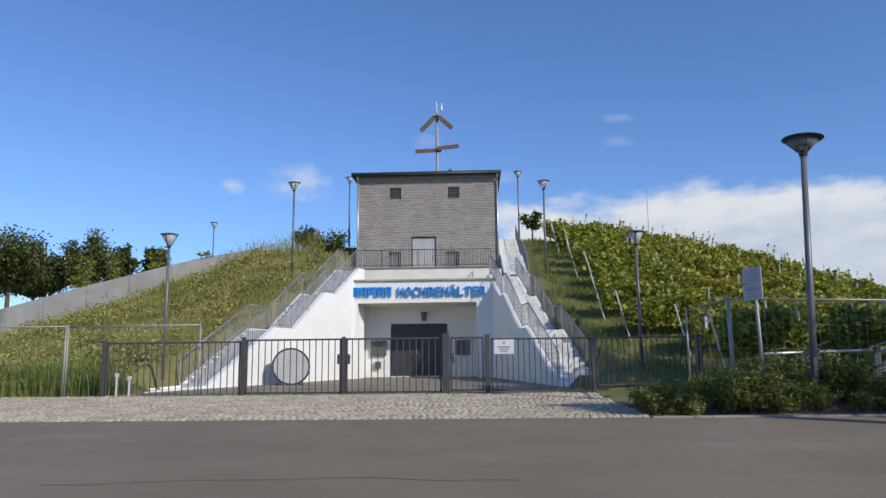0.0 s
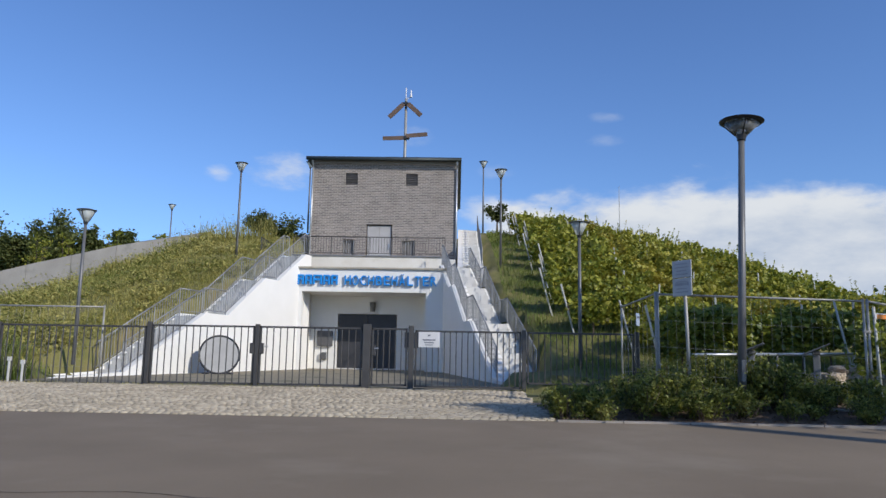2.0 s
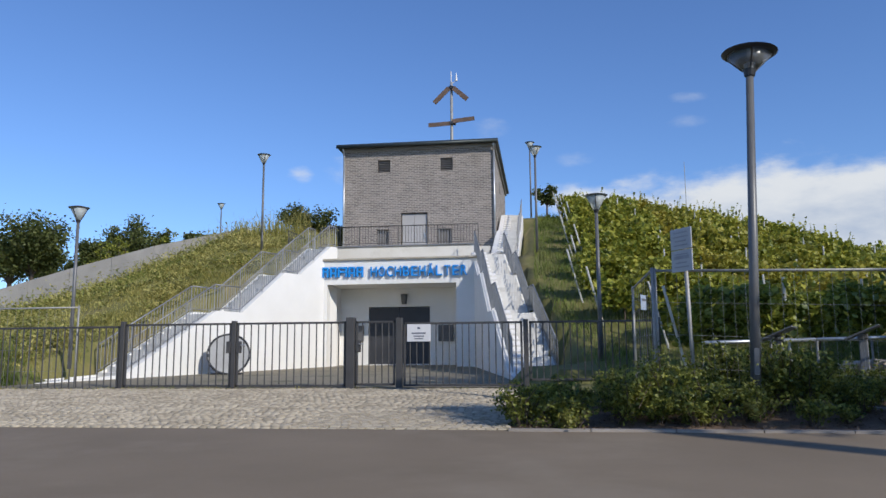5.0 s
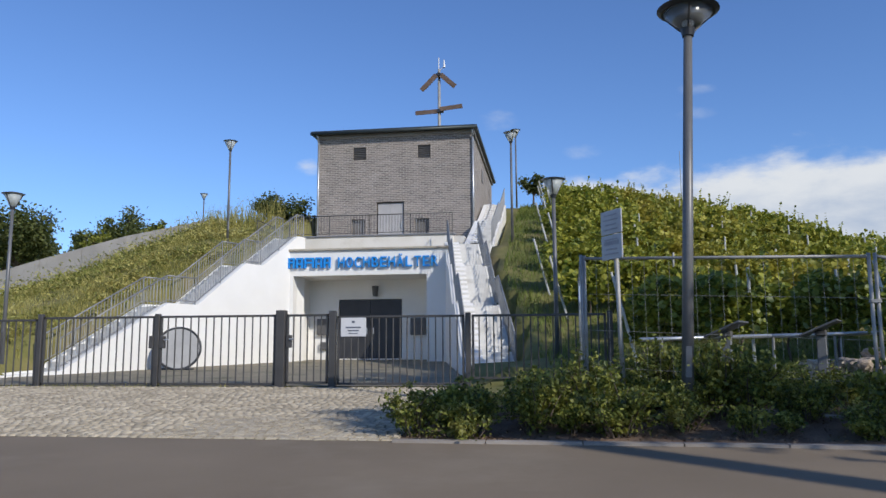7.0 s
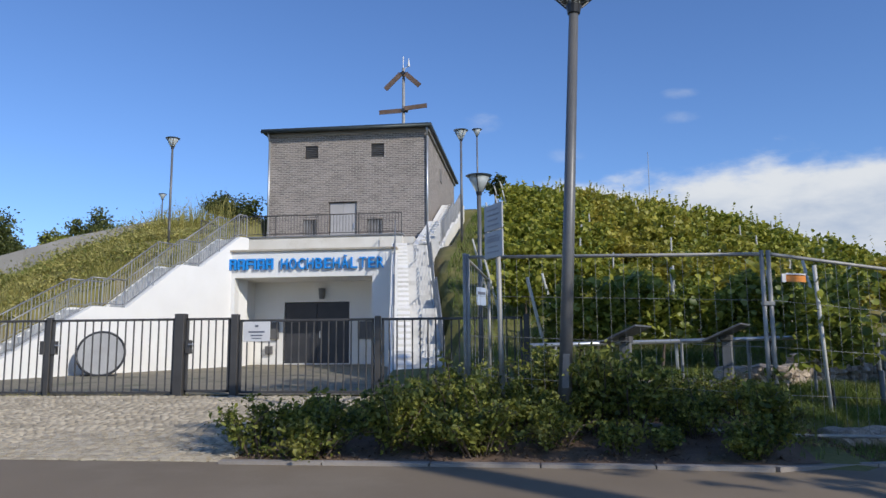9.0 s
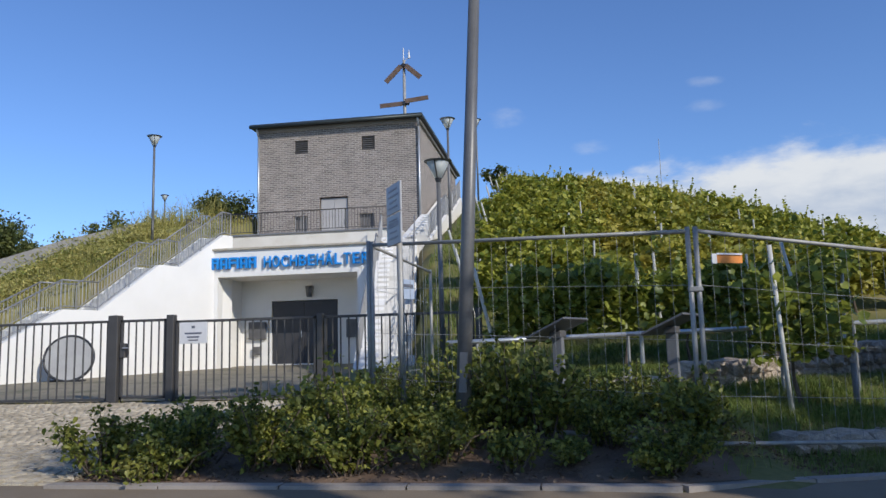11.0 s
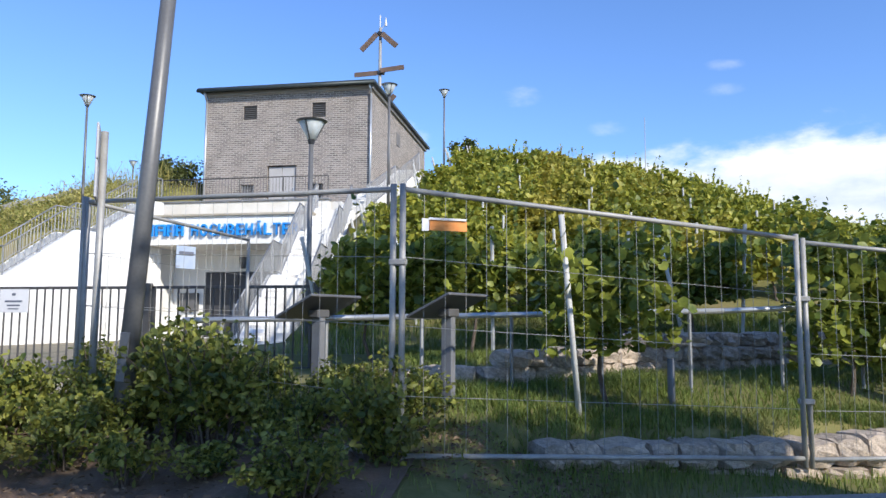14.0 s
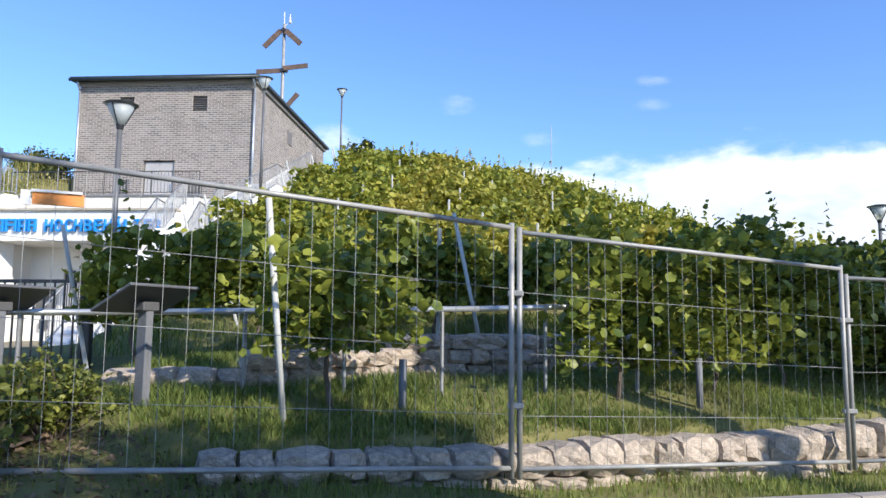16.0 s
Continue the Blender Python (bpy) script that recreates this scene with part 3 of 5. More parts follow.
pd = part("door", box(bmesh.new(), (-1.65, RY + 0.02, 0.60), (-0.40, RY + 0.10, 2.90), 0.01), M_DARKDOOR, portal, "anthracite steel door leaf")
part("handle", rod(bmesh.new(), (-1.52, RY, 1.55), (-1.52, RY, 1.80), 0.02), M_ZINC, pd)
part("threshold", box(bmesh.new(), (-3.0, RY - 0.25, 0.5), (-0.3, RY + 0.02, 0.60), 0.01), M_STEP, portal)
wl_ = part("wall_lamp", rod(bmesh.new(), (-1.42, RY - 0.16, 3.02), (-1.42, RY - 0.16, 3.42), 0.10, 0.14, 12), M_POLE, portal, "dark bulkhead wall lamp", True)
bm = rod(bmesh.new(), (-1.42, RY, 3.34), (-1.42, RY - 0.14, 3.34), 0.03)
part("bracket", bm, M_LAMPDARK, wl_)
for x0, x1, z0, z1 in ((-3.78, -3.12, 1.52, 2.16), (-3.62, -3.36, 0.95, 1.25), (-0.02, 0.58, 1.50, 2.16)):
    bm = bmesh.new()
    box(bm, (x0, RY - 0.16, z0), (x1, RY, z1), 0.015)
    c = solo("meter_cabinet", bm, M_BOARD, "small dark grey meter cabinet on the recessed wall", "cabinet", "cabinets beside the door")

# raised blue lettering over the opening
sign = thing("facade_lettering", (-1.6, FY, 3.95), "blue raised lettering over the white portal opening", "lettering")


def letter(ch, x, width):
    cu = bpy.data.curves.new("letter", "FONT")
    cu.body, cu.size, cu.extrude, cu.bevel_depth = ch, 0.56, 0.045, 0.004
    ob = bpy.data.objects.new("letter_source", cu)
    me = bpy.data.meshes.new_from_object(ob)
    bpy.data.objects.remove(ob)
    xs = [v.co.x for v in me.vertices]
    k = width / max(1e-3, max(xs) - min(xs))
    me.transform(Matrix.Translation((x - k * min(xs), FY - 0.07, 3.965)) @ Matrix.Diagonal((k, 1, 1, 1)) @ Matrix.Rotation(math.pi / 2, 4, "X"))
    me.transform(Matrix.Translation(-root_of(sign)))
    me.name = "letter"
    me.materials.append(M_BLUE)
    o = new("letter", me)
    o.parent = sign


x = -4.62
for w, cut in ((0.26, 0.5), (0.26, 0.62), (0.27, 0.4), (0.37, 0.55), (0.27, 0.4), (0.27, 0.5)):
    bm = bmesh.new()
    y0, y1, z0, z1, b = FY - 0.115, FY - 0.025, 3.965, 4.365, 0.075
    for x0, x1, za, zb in ((x, x + b, z0, z1), (x + w - b, x + w, z0, z1), (x + b - 0.01, x + w - b + 0.01, z1 - b, z1),
                           (x + b - 0.01, x + w - b + 0.01, z0 + cut * 0.3, z0 + cut * 0.3 + b)):
        box(bm, (x0, y0, za), (x1, y1, zb), 0.008)
    part("emblem_block", bm, M_BLUE, sign)
    x += w + 0.05
x = -2.38
for ch in "HOCHBEHÄLTER":
    w = 0.245
    letter(ch, x, w)
    x += 0.318

# ---- the brick building on the terrace ----
house = thing("brick_building", (-1.5, 37.2, 5.36), "two-storey grey brick waterworks building with flat dark roof", "building")
BX0, BX1, BY0, BY1, BZ0, BZ1 = -5.05, 2.08, 37.16, 48.4, 5.2, 10.62
DOOR, V1, V2, W1, W2 = (-2.30, -1.04, 5.40, 7.55), (-3.42, -2.82, 9.55, 10.14), (-0.42, 0.17, 9.52, 10.14), (-3.46, -2.86, 5.98, 6.79), (-0.56, 0.11, 5.98, 6.77)


def wall_with_holes(name, x0, x1, y0, y1, z0, z1, holes):
    """A wall along x, cut into pieces round rectangular openings."""
    bm = bmesh.new()
    xs = sorted({x0, x1, *[h[0] for h in holes], *[h[1] for h in holes]})
    for a, b in zip(xs, xs[1:]):
        cut = sorted((h[2], h[3]) for h in holes if h[0] <= a + 1e-6 and h[1] >= b - 1e-6)
        z = z0
        for lo, hi in cut + [(z1, z1)]:
            if lo > z:
                box(bm, (a, y0, z), (b, y1, lo))
            z = max(z, hi)
    bmesh.ops.remove_doubles(bm, verts=bm.verts, dist=1e-4)
    return part(name, bm, M_BRICK, house)


wall_with_holes("wall", BX0, BX1, BY0, BY0 + 0.36, BZ0, BZ1, [DOOR, V1, V2, W1, W2])
bm = bmesh.new()
box(bm, (BX1 - 0.36, BY0 + 0.36, BZ0), (BX1, BY1, BZ1))
part("wall", bm, M_BRICK, house)
part("wall", box(bmesh.new(), (BX0, BY0 + 0.36, BZ0), (BX0 + 0.36, BY1, BZ1)), M_BRICK, house)
part("wall", box(bmesh.new(), (BX0 + 0.36, BY1 - 0.36, BZ0), (BX1 - 0.36, BY1, BZ1)), M_BRICK, house)
for n, (x0, x1, z0, z1) in (("vent", V1), ("vent", V2)):
    v = part(n, box(bmesh.new(), (x0, BY0 + 0.10, z0), (x1, BY0 + 0.14, z1)), M_VENT, house, "dark square louvred vent")
    for k in range(7):
        z = z0 + (k + 0.5) * (z1 - z0) / 7
        bm = plate(bmesh.new(), (x0, BY0 + 0.07, z), (x1, BY0 + 0.07, z), 0.06, 0.012, Vector((0, 0.6, 1)))
        part("slat", bm, M_VENT, v)
for x0, x1, z0, z1 in (W1, W2):
    w = part("window", box(bmesh.new(), (x0, BY0 + 0.16, z0), (x1, BY0 + 0.2, z1)), M_VENT, house, "small barred dark window")
    for k in range(5):
        x = x0 + (k + 0.5) * (x1 - x0) / 5
        part("bar", rod(bmesh.new(), (x, BY0 + 0.05, z0), (x, BY0 + 0.05, z1), 0.014, seg=6), M_RAIL, w)
    part("sill", box(bmesh.new(), (x0 - 0.05, BY0 - 0.05, z0 - 0.06), (x1 + 0.05, BY0 + 0.12, z0), 0.01), M_CORNICE, w)
d = part("door", box(bmesh.new(), (DOOR[0] + 0.04, BY0 + 0.09, DOOR[2]), (-1.68, BY0 + 0.14, DOOR[3] - 0.04), 0.008), M_STEELDOOR, house, "pale grey steel door leaf")
d2 = part("door", box(bmesh.new(), (-1.67, BY0 + 0.09, DOOR[2]), (DOOR[1] - 0.04, BY0 + 0.14, DOOR[3] - 0.04), 0.008), M_STEELDOOR, house, "pale grey steel door leaf")
part("handle", box(bmesh.new(), (-1.20, BY0 + 0.03, 6.35), (-1.14, BY0 + 0.09, 6.62), 0.01), M_ZINC, d2)
bm = bmesh.new()
for k in range(9):
    box(bm, (DOOR[0] - 0.06 + k * 0.153, BY0 - 0.02, DOOR[3]), (DOOR[0] + 0.07 + k * 0.153, BY0 + 0.06, DOOR[3] + 0.22), 0.006)
part("soldier_course", bm, M_BRICK, house)
bm = bmesh.new()
box(bm, (BX0 - 0.10, BY0 - 0.10, BZ1 - 0.02), (BX1 + 0.10, BY1 + 0.1, BZ1 + 0.14), 0.02)
part("cornice", bm, M_CORNICE, house)
bm = bmesh.new()
box(bm, (BX0 - 0.32, BY0 - 0.34, BZ1 + 0.14), (BX1 + 0.24, BY1 + 0.3, BZ1 + 0.28), 0.02)
part("roof", bm, M_ROOF, house, "dark flat roof sheet with projecting edge")
bm = bmesh.new()
rod(bm, (BX0 - 0.30, BY0 - 0.36, BZ1 + 0.15), (BX1 + 0.24, BY0 - 0.36, BZ1 + 0.15), 0.07, seg=10)
part("gutter", bm, M_ROOF, house, "", True)
for x in (BX0 + 0.0, BX1 + 0.02):
    bm = rod(bmesh.new(), (x, BY0 - 0.30, BZ1 + 0.12), (x, BY0 - 0.06, BZ1 - 0.22), 0.045, seg=10)
    rod(bm, (x, BY0 - 0.06, BZ1 - 0.2), (x, BY0 - 0.06, BZ0 + 0.1), 0.045, seg=10)
    dp = part("downpipe", bm, M_ZINC, house, "zinc downpipe", True)
    for z in (6.2, 7.8, 9.4):
        part("clamp", rod(bmesh.new(), (x, BY0 - 0.06, z), (x, BY0 - 0.06, z + 0.05), 0.06, seg=10), M_ZINC, dp)
sv = part("vent", box(bmesh.new(), (BX1 - 0.01, 41.6, 9.35), (BX1 + 0.03, 42.3, 9.95), 0.01), M_VENT, house, "dark louvred vent in the side wall")
part("chimney_cap", rod(bmesh.new(), (-1.0, 38.2, BZ1 + 0.26), (-1.0, 38.2, BZ1 + 0.42), 0.10, seg=10), M_ZINC, house)

# ---- stairs on both sides ----


def stair(name, start, end, side, width, prof, label, inner=0.22, curb=0.10):
    """Solid stair along its inner edge in plan; prof lists (distance, height): flights where the height grows, landings where it stays."""
    a, b = Vector((*start, 0)), Vector((*end, 0))
    d = (b - a).normalized()
    out = Vector((d.y, -d.x, 0)) * side
    th = thing(name, (a.x, a.y, prof[0][1]), label, "staircase")

    def slab(part_name, s0, s1, z):
        q = [a + d * s0, a + d * s1, a + d * s1 + out * width, a + d * s0 + out * width]
        part(part_name, prism(bmesh.new(), [(v.x, v.y) for v in q], max(0.05, z - 1.2), z), M_STEP, th)

    for (s0, z0), (s1, z1) in zip(prof, prof[1:]):
        n = round((z1 - z0) / 0.168)
        if n < 1:
            slab("landing", s0, s1, z1)
        for i in range(n):
            slab("step", s0 + (s1 - s0) * i / n, s0 + (s1 - s0) * (i + 1) / n + 0.02, z0 + (z1 - z0) * (i + 1) / n)
    # white flanks that carry the rails
    tops = []
    for off, thick, lift in ((-0.22, inner, 0.10), (width, 0.14, curb)):
        bm = bmesh.new()
        o = out * thick
        last = len(prof) - 2
        for k, ((s0, h0), (s1, h1)) in enumerate(zip(prof, prof[1:])):
            p0, p1 = a + d * s0 + out * off, a + d * s1 + out * off
            vs = [bm.verts.new(v) for v in ((p0.x, p0.y, 0.0), (p1.x, p1.y, 0.0), (p1.x, p1.y, h1 + lift), (p0.x, p0.y, h0 + lift))]
            vo = [bm.verts.new(v.co + o) for v in vs]
            bm.faces.new(vs)
            bm.faces.new(vo[::-1])
            for i in range(4):
                if (i == 3 and k > 0) or (i == 1 and k < last):
                    continue
                bm.faces.new((vs[i], vo[i], vo[(i + 1) % 4], vs[(i + 1) % 4]))
        bmesh.ops.remove_doubles(bm, verts=bm.verts, dist=1e-4)
        bmesh.ops.recalc_face_normals(bm, faces=bm.faces)
        part("flank_wall", bm, M_WHITE, th, "white rendered stair flank")
        tops.append([a + d * s0 + out * (off + min(0.12, thick / 2)) + Vector((0, 0, h0 + lift)) for s0, h0 in prof])
    return tops


def railing(name, pts, height, label, group, gap=0.13, post_gap=1.5, mat=None):
    mat = mat or M_RAIL
    pts = [Vector(p) for p in pts]
    th = thing(name, pts[0], label, "railing", group)
    up = Z * height
    for p, q in zip(pts, pts[1:]):
        n = max(1, round((q - p).length / post_gap))
        for i in range(n + 1):
            c = p.lerp(q, i / n)
            if i or p == pts[0]:
                part("post", rod(bmesh.new(), c - Z * 0.03, c + up, 0.019, seg=6), mat, th)
        part("handrail", rod(bmesh.new(), p + up, q + up, 0.021, seg=8), mat, th, "", True)
        part("bottom_rail", rod(bmesh.new(), p + Z * 0.10, q + Z * 0.10, 0.014, seg=6), mat, th)
        bm = bmesh.new()
        m = max(2, round((q - p).length / gap))
        for i in range(1, m):
            c = p.lerp(q, i / m)
            rod(bm, c + Z * 0.10, c + up, 0.009, seg=4)
        part("baluster_infill", bm, mat, th, "", kind="stuff")
    return th


def profile(y0, k, pairs):
    return [((y - y0) * k, z) for y, z in pairs]


tl = stair("staircase", (left_wing(20.6), 20.6), (left_wing(32.2), 32.2), -1, 0.85,
           profile(20.6, 1.066, ((20.6, 0.25), (23.0, 0.38), (26.2, 2.32), (27.3, 2.32), (29.3, 3.86), (30.1, 3.86), (31.9, 5.16), (32.3, 5.16))),
           "pale stone stair on white rendered flanks, by the grass slope")
tr = stair("staircase", (right_wing(21.3) + 0.25, 21.3), (right_wing(32.6) + 0.25, 32.6), 1, 1.0,
           profile(21.3, 1.016, ((21.3, 0.30), (22.6, 0.42), (26.0, 2.20), (27.0, 2.20), (29.4, 3.70), (30.2, 3.70), (32.3, 4.85), (32.6, 4.85))),
           "pale stone stair on white rendered flanks, by the vineyard", 0.55, 0.03)
tu = stair("staircase", (2.42, 32.6), (2.42, 41.4), 1, 0.75, [(0.0, 4.85), (4.1, 6.4), (4.8, 6.4), (8.8, 8.0)],
           "upper pale stone stair beside the brick building", 0.55, 0.03)
rl = "galvanised steel stair railing with thin balusters"
for line in (*(v[1:] for v in (*tl, *tr)), tu[1]):
    railing("stair_railing", line, 0.85, rl, "stair railings")
railing("terrace_railing", [(-5.0, 33.32, 5.46), (1.64, 33.32, 5.46)], 0.82, "dark steel terrace railing with upright bars", "stair railings", 0.12, 1.6, M_GATE)
railing("terrace_railing", [(-6.5, 33.6, 5.36), (-6.5, 37.0, 5.36)], 0.9, "dark steel terrace railing with upright bars", "stair railings", 0.12, 1.6, M_GATE)

# ---- concrete ramp wall along the crest ----
crest = [(-44, 41, 1.2), (-30, 39, 3.3), (-24, 38, 4.25), (-19.5, 38, 5.4), (-15, 38, 6.45), (-10.4, 38.4, 7.3)]
rw = thing("crest_wall", (-20, 38, 4), "weathered grey concrete ramp wall along the hill crest", "retaining wall")
for (x0, y0, z0), (x1, y1, z1) in zip(crest, crest[1:]):
    n = max(2, round((x1 - x0) / 2.2))
    for i in range(n):
        f0, f1 = i / n, (i + 0.99) / n
        p = [(x0 + (x1 - x0) * f, y0 + (y1 - y0) * f, z0 + (z1 - z0) * f) for f in (f0, f1)]
        bm = bmesh.new()
        prism(bm, [(p[0][0], p[0][1]), (p[1][0], p[1][1]), (p[1][0], p[1][1] + 3.0), (p[0][0], p[0][1] + 3.0)],
              lambda x, y: ground(x, 38) - 1.2, lambda x, y: z0 + (z1 - z0) * ((x - x0) / (x1 - x0)))
        part("panel", bm, M_CONCRETE, rw)
railing("crest_railing", [(-24, 40.6, 4.3), (-15, 40.6, 6.5), (-10.4, 40.9, 7.3)], 0.55, "thin steel guard rail on the crest ramp", "", 3.0, 3.0)

# ---- gate and bar fence across the yard ----
GYL = 18.82


def bar_panel(name, x0, x1, zb, zt, label, group, gap=0.165, r=0.014, y=GYL):
    """A framed panel of upright bars between two x."""
    th = thing(name, (x0, y, zb), label, "gate" if "gate" in name else "fence", group)
    fr = 0.022
    for z in (zb + fr, zt - fr):
        part("rail", box(bmesh.new(), (x0, y - fr, z - fr), (x1, y + fr, z + fr), 0.005), M_GATE, th)
    for x in (x0 + fr, x1 - fr):
        part("stile", box(bmesh.new(), (x - fr, y - fr, zb), (x + fr, y + fr, zt), 0.005), M_GATE, th)
    n = max(2, round((x1 - x0) / gap))
    for i in range(1, n):
        x = x0 + (x1 - x0) * i / n
        part("bar", rod(bmesh.new(), (x, y, zb + fr), (x, y, zt - fr), r, seg=6), M_GATE, th)
    return th


def gate_post(x, zb, zt, w=0.10):
    bm = box(bmesh.new(), (x - w / 2, GYL - w / 2, zb - 0.1), (x + w / 2, GYL + w / 2, zt), 0.008)
    return solo("gate_post", bm, M_GATE, "square anthracite steel gate post", "post", "gate posts")


bar_panel("bar_fence", -8.6, -5.12, 0.26, 1.66, "anthracite steel bar fence below the grass slope", "bar fence panels")
g = bar_panel("drive_gate", -4.98, -2.54, 0.33, 1.70, "closed wing of the anthracite steel drive gate", "gate wings")
part("lock_box", box(bmesh.new(), (-2.64, GYL - 0.05, 1.05), (-2.54, GYL + 0.05, 1.30), 0.01), M_GATE, g)
g = bar_panel("drive_gate", -2.42, 0.0, 0.33, 1.70, "closed wing of the anthracite steel drive gate", "gate wings")
part("handle", rod(bmesh.new(), (-2.30, GYL - 0.08, 1.22), (-2.20, GYL - 0.08, 1.22), 0.012), M_ZINC, g)
part("lock_box", box(bmesh.new(), (-2.42, GYL - 0.05, 1.05), (-2.32, GYL + 0.05, 1.30), 0.01), M_GATE, g)
g = bar_panel("wicket_gate", 0.22, 1.06, 0.36, 1.70, "closed anthracite steel wicket gate", "gate wings", 0.14)
part("handle", rod(bmesh.new(), (0.30, GYL - 0.08, 1.22), (0.40, GYL - 0.08, 1.22), 0.012), M_ZINC, g)
part("lock_box", box(bmesh.new(), (0.22, GYL - 0.05, 1.05), (0.32, GYL + 0.05, 1.30), 0.01), M_GATE, g)
bar_panel("bar_fence", 1.24, 3.72, 0.34, 1.66, "anthracite steel bar fence beside the wicket gate", "bar fence panels", 0.14)
bar_panel("bar_fence", 3.86, 6.35, 0.45, 1.66, "anthracite steel bar fence beside the wicket gate", "bar fence panels", 0.14)
for x, zt in ((-8.66, 1.70), (-5.05, 1.76), (-2.48, 1.74), (3.79, 1.70), (6.42, 1.70)):
    gate_post(x, 0.25, zt)
gate_post(0.11, 0.25, 1.78, 0.18)
gate_post(1.15, 0.25, 1.76, 0.13)
bm = box(bmesh.new(), (1.32, GYL - 0.045, 1.26), (1.82, GYL - 0.03, 1.62), 0.004)
ns = solo("notice_sign", bm, M_SIGN, "small white notice plate on the bar fence", "sign")
for k, (w, z, h) in enumerate(((0.06, 1.52, 0.04), (0.30, 1.42, 0.028), (0.22, 1.36, 0.024), (0.18, 1.31, 0.018))):
    part("print_bar", box(bmesh.new(), (1.57 - w / 2, GYL - 0.050, z), (1.57 + w / 2, GYL - 0.046, z + h)), M_INK, ns)

# ---- mobile mesh fence ----


def mesh_fence(a, b, za, zb, h, label, wires=0.155, lean=0.0, bars=(0.25, 0.5, 0.75)):
    """A framed mesh panel from plan point a to b, standing on heights za and zb."""
    pa, pb = Vector((a[0], a[1], za)), Vector((b[0], b[1], zb))
    d = (pb - pa).normalized()
    up = (Z + Vector((-d.y, d.x, 0)) * lean).normalized() * h
    th = thing("mesh_fence", pa, label, "fence", "mobile fence panels")
    for p in (pa, pb):
        part("post", rod(bmesh.new(), p, p + up * 1.02, 0.022, seg=8), M_GALV, th, "", True)
    for f in (0.04, 1.0):
        part("frame_tube", rod(bmesh.new(), pa + up * f, pb + up * f, 0.019, seg=8), M_GALV, th, "", True)
    n = round((pb - pa).length / wires)
    for i in range(1, n):
        c = pa.lerp(pb, i / n)
        part("wire", rod(bmesh.new(), c + up * 0.04, c + up, 0.0019, seg=4), M_GALV, th)
    for f in bars:
        part("cross_wire", rod(bmesh.new(), pa + up * f, pb + up * f, 0.0024, seg=4), M_GALV, th)
    return th


ml_ = "galvanised mobile fence panel with wire mesh"
FA, FB, FC, FD, FE = (5.74, 14.55), (8.86, 13.50), (11.87, 15.15), (14.95, 16.75), (18.0, 18.0)
fence_b = mesh_fence((FA[0] + 0.04, FA[1]), (FB[0] - 0.035, FB[1]), 0.34, 0.18, 1.85, ml_)
mesh_fence((FB[0] + 0.03, FB[1]), (FC[0] - 0.03, FC[1] - 0.015), 0.18, -0.02, 1.85, ml_)
mesh_fence((FC[0] + 0.03, FC[1] + 0.015), (FD[0] - 0.03, FD[1] - 0.015), -0.03, -0.17, 1.83, ml_)
mesh_fence((FD[0] + 0.03, FD[1] + 0.015), FE, -0.17, -0.2, 1.75, ml_)
mesh_fence(FA, (5.84, 17.76), 0.34, 0.34, 1.86, ml_, 0.35)
for x0, x1 in ((-9.75, -6.25), (-13.3, -9.8)):
    mesh_fence((x1, 18.98), (x0, 19.0), 0.2, 0.2, 1.9, "galvanised mobile fence panel at the foot of the slope", 0.2)
for (x, y), z in ((FB, 0.18), (FC, -0.02), (FD, -0.17)):
    th = thing("fence_clamp", (x, y, z + 1.1), "steel clamp joining two mobile fence panels", "clamp", "fence clamps")
    for h in (0.5, 1.33):
        part("jaw", box(bmesh.new(), (x - 0.06, y - 0.03, z + h), (x + 0.06, y + 0.03, z + h + 0.045), 0.008), M_GALV, th)
bm = bmesh.new()
c = Vector((9.06, 13.575, 1.79))
d = Vector((3.01, 1.65, 0)).normalized()
plate(bm, c, c + d * 0.27, 0.02, 0.07)
op = solo("fence_plate", bm, M_ORANGE, "orange plate with pale edge hung on the mesh fence", "plate")
part("pale_edge", plate(bmesh.new(), c + Vector((0.0, -0.02, 0.043)), c + d * 0.27 + Vector((0.0, -0.02, 0.043)), 0.012, 0.015), M_SIGN, op)
part("pale_edge", plate(bmesh.new(), c - d * 0.05 + Vector((0, -0.02, 0)), c + Vector((0.0, -0.02, 0.0)), 0.012, 0.085), M_SIGN, op)

fp = thing("notice_sign", (5.8, 16.2, 1.7), "small pale plate wired to the mesh fence", "sign")
part("plate", box(bmesh.new(), (-0.12, -0.006, -0.12), (0.12, 0.006, 0.13), 0.003, pose(5.82, 16.2, 1.83, 0, 0, 62)), M_NOTICE, fp)
part("print_bar", box(bmesh.new(), (-0.09, -0.012, 0.03), (0.09, -0.007, 0.07), 0, pose(5.82, 16.2, 1.83, 0, 0, 62)), M_INK, fp)

# ---- lamps ----


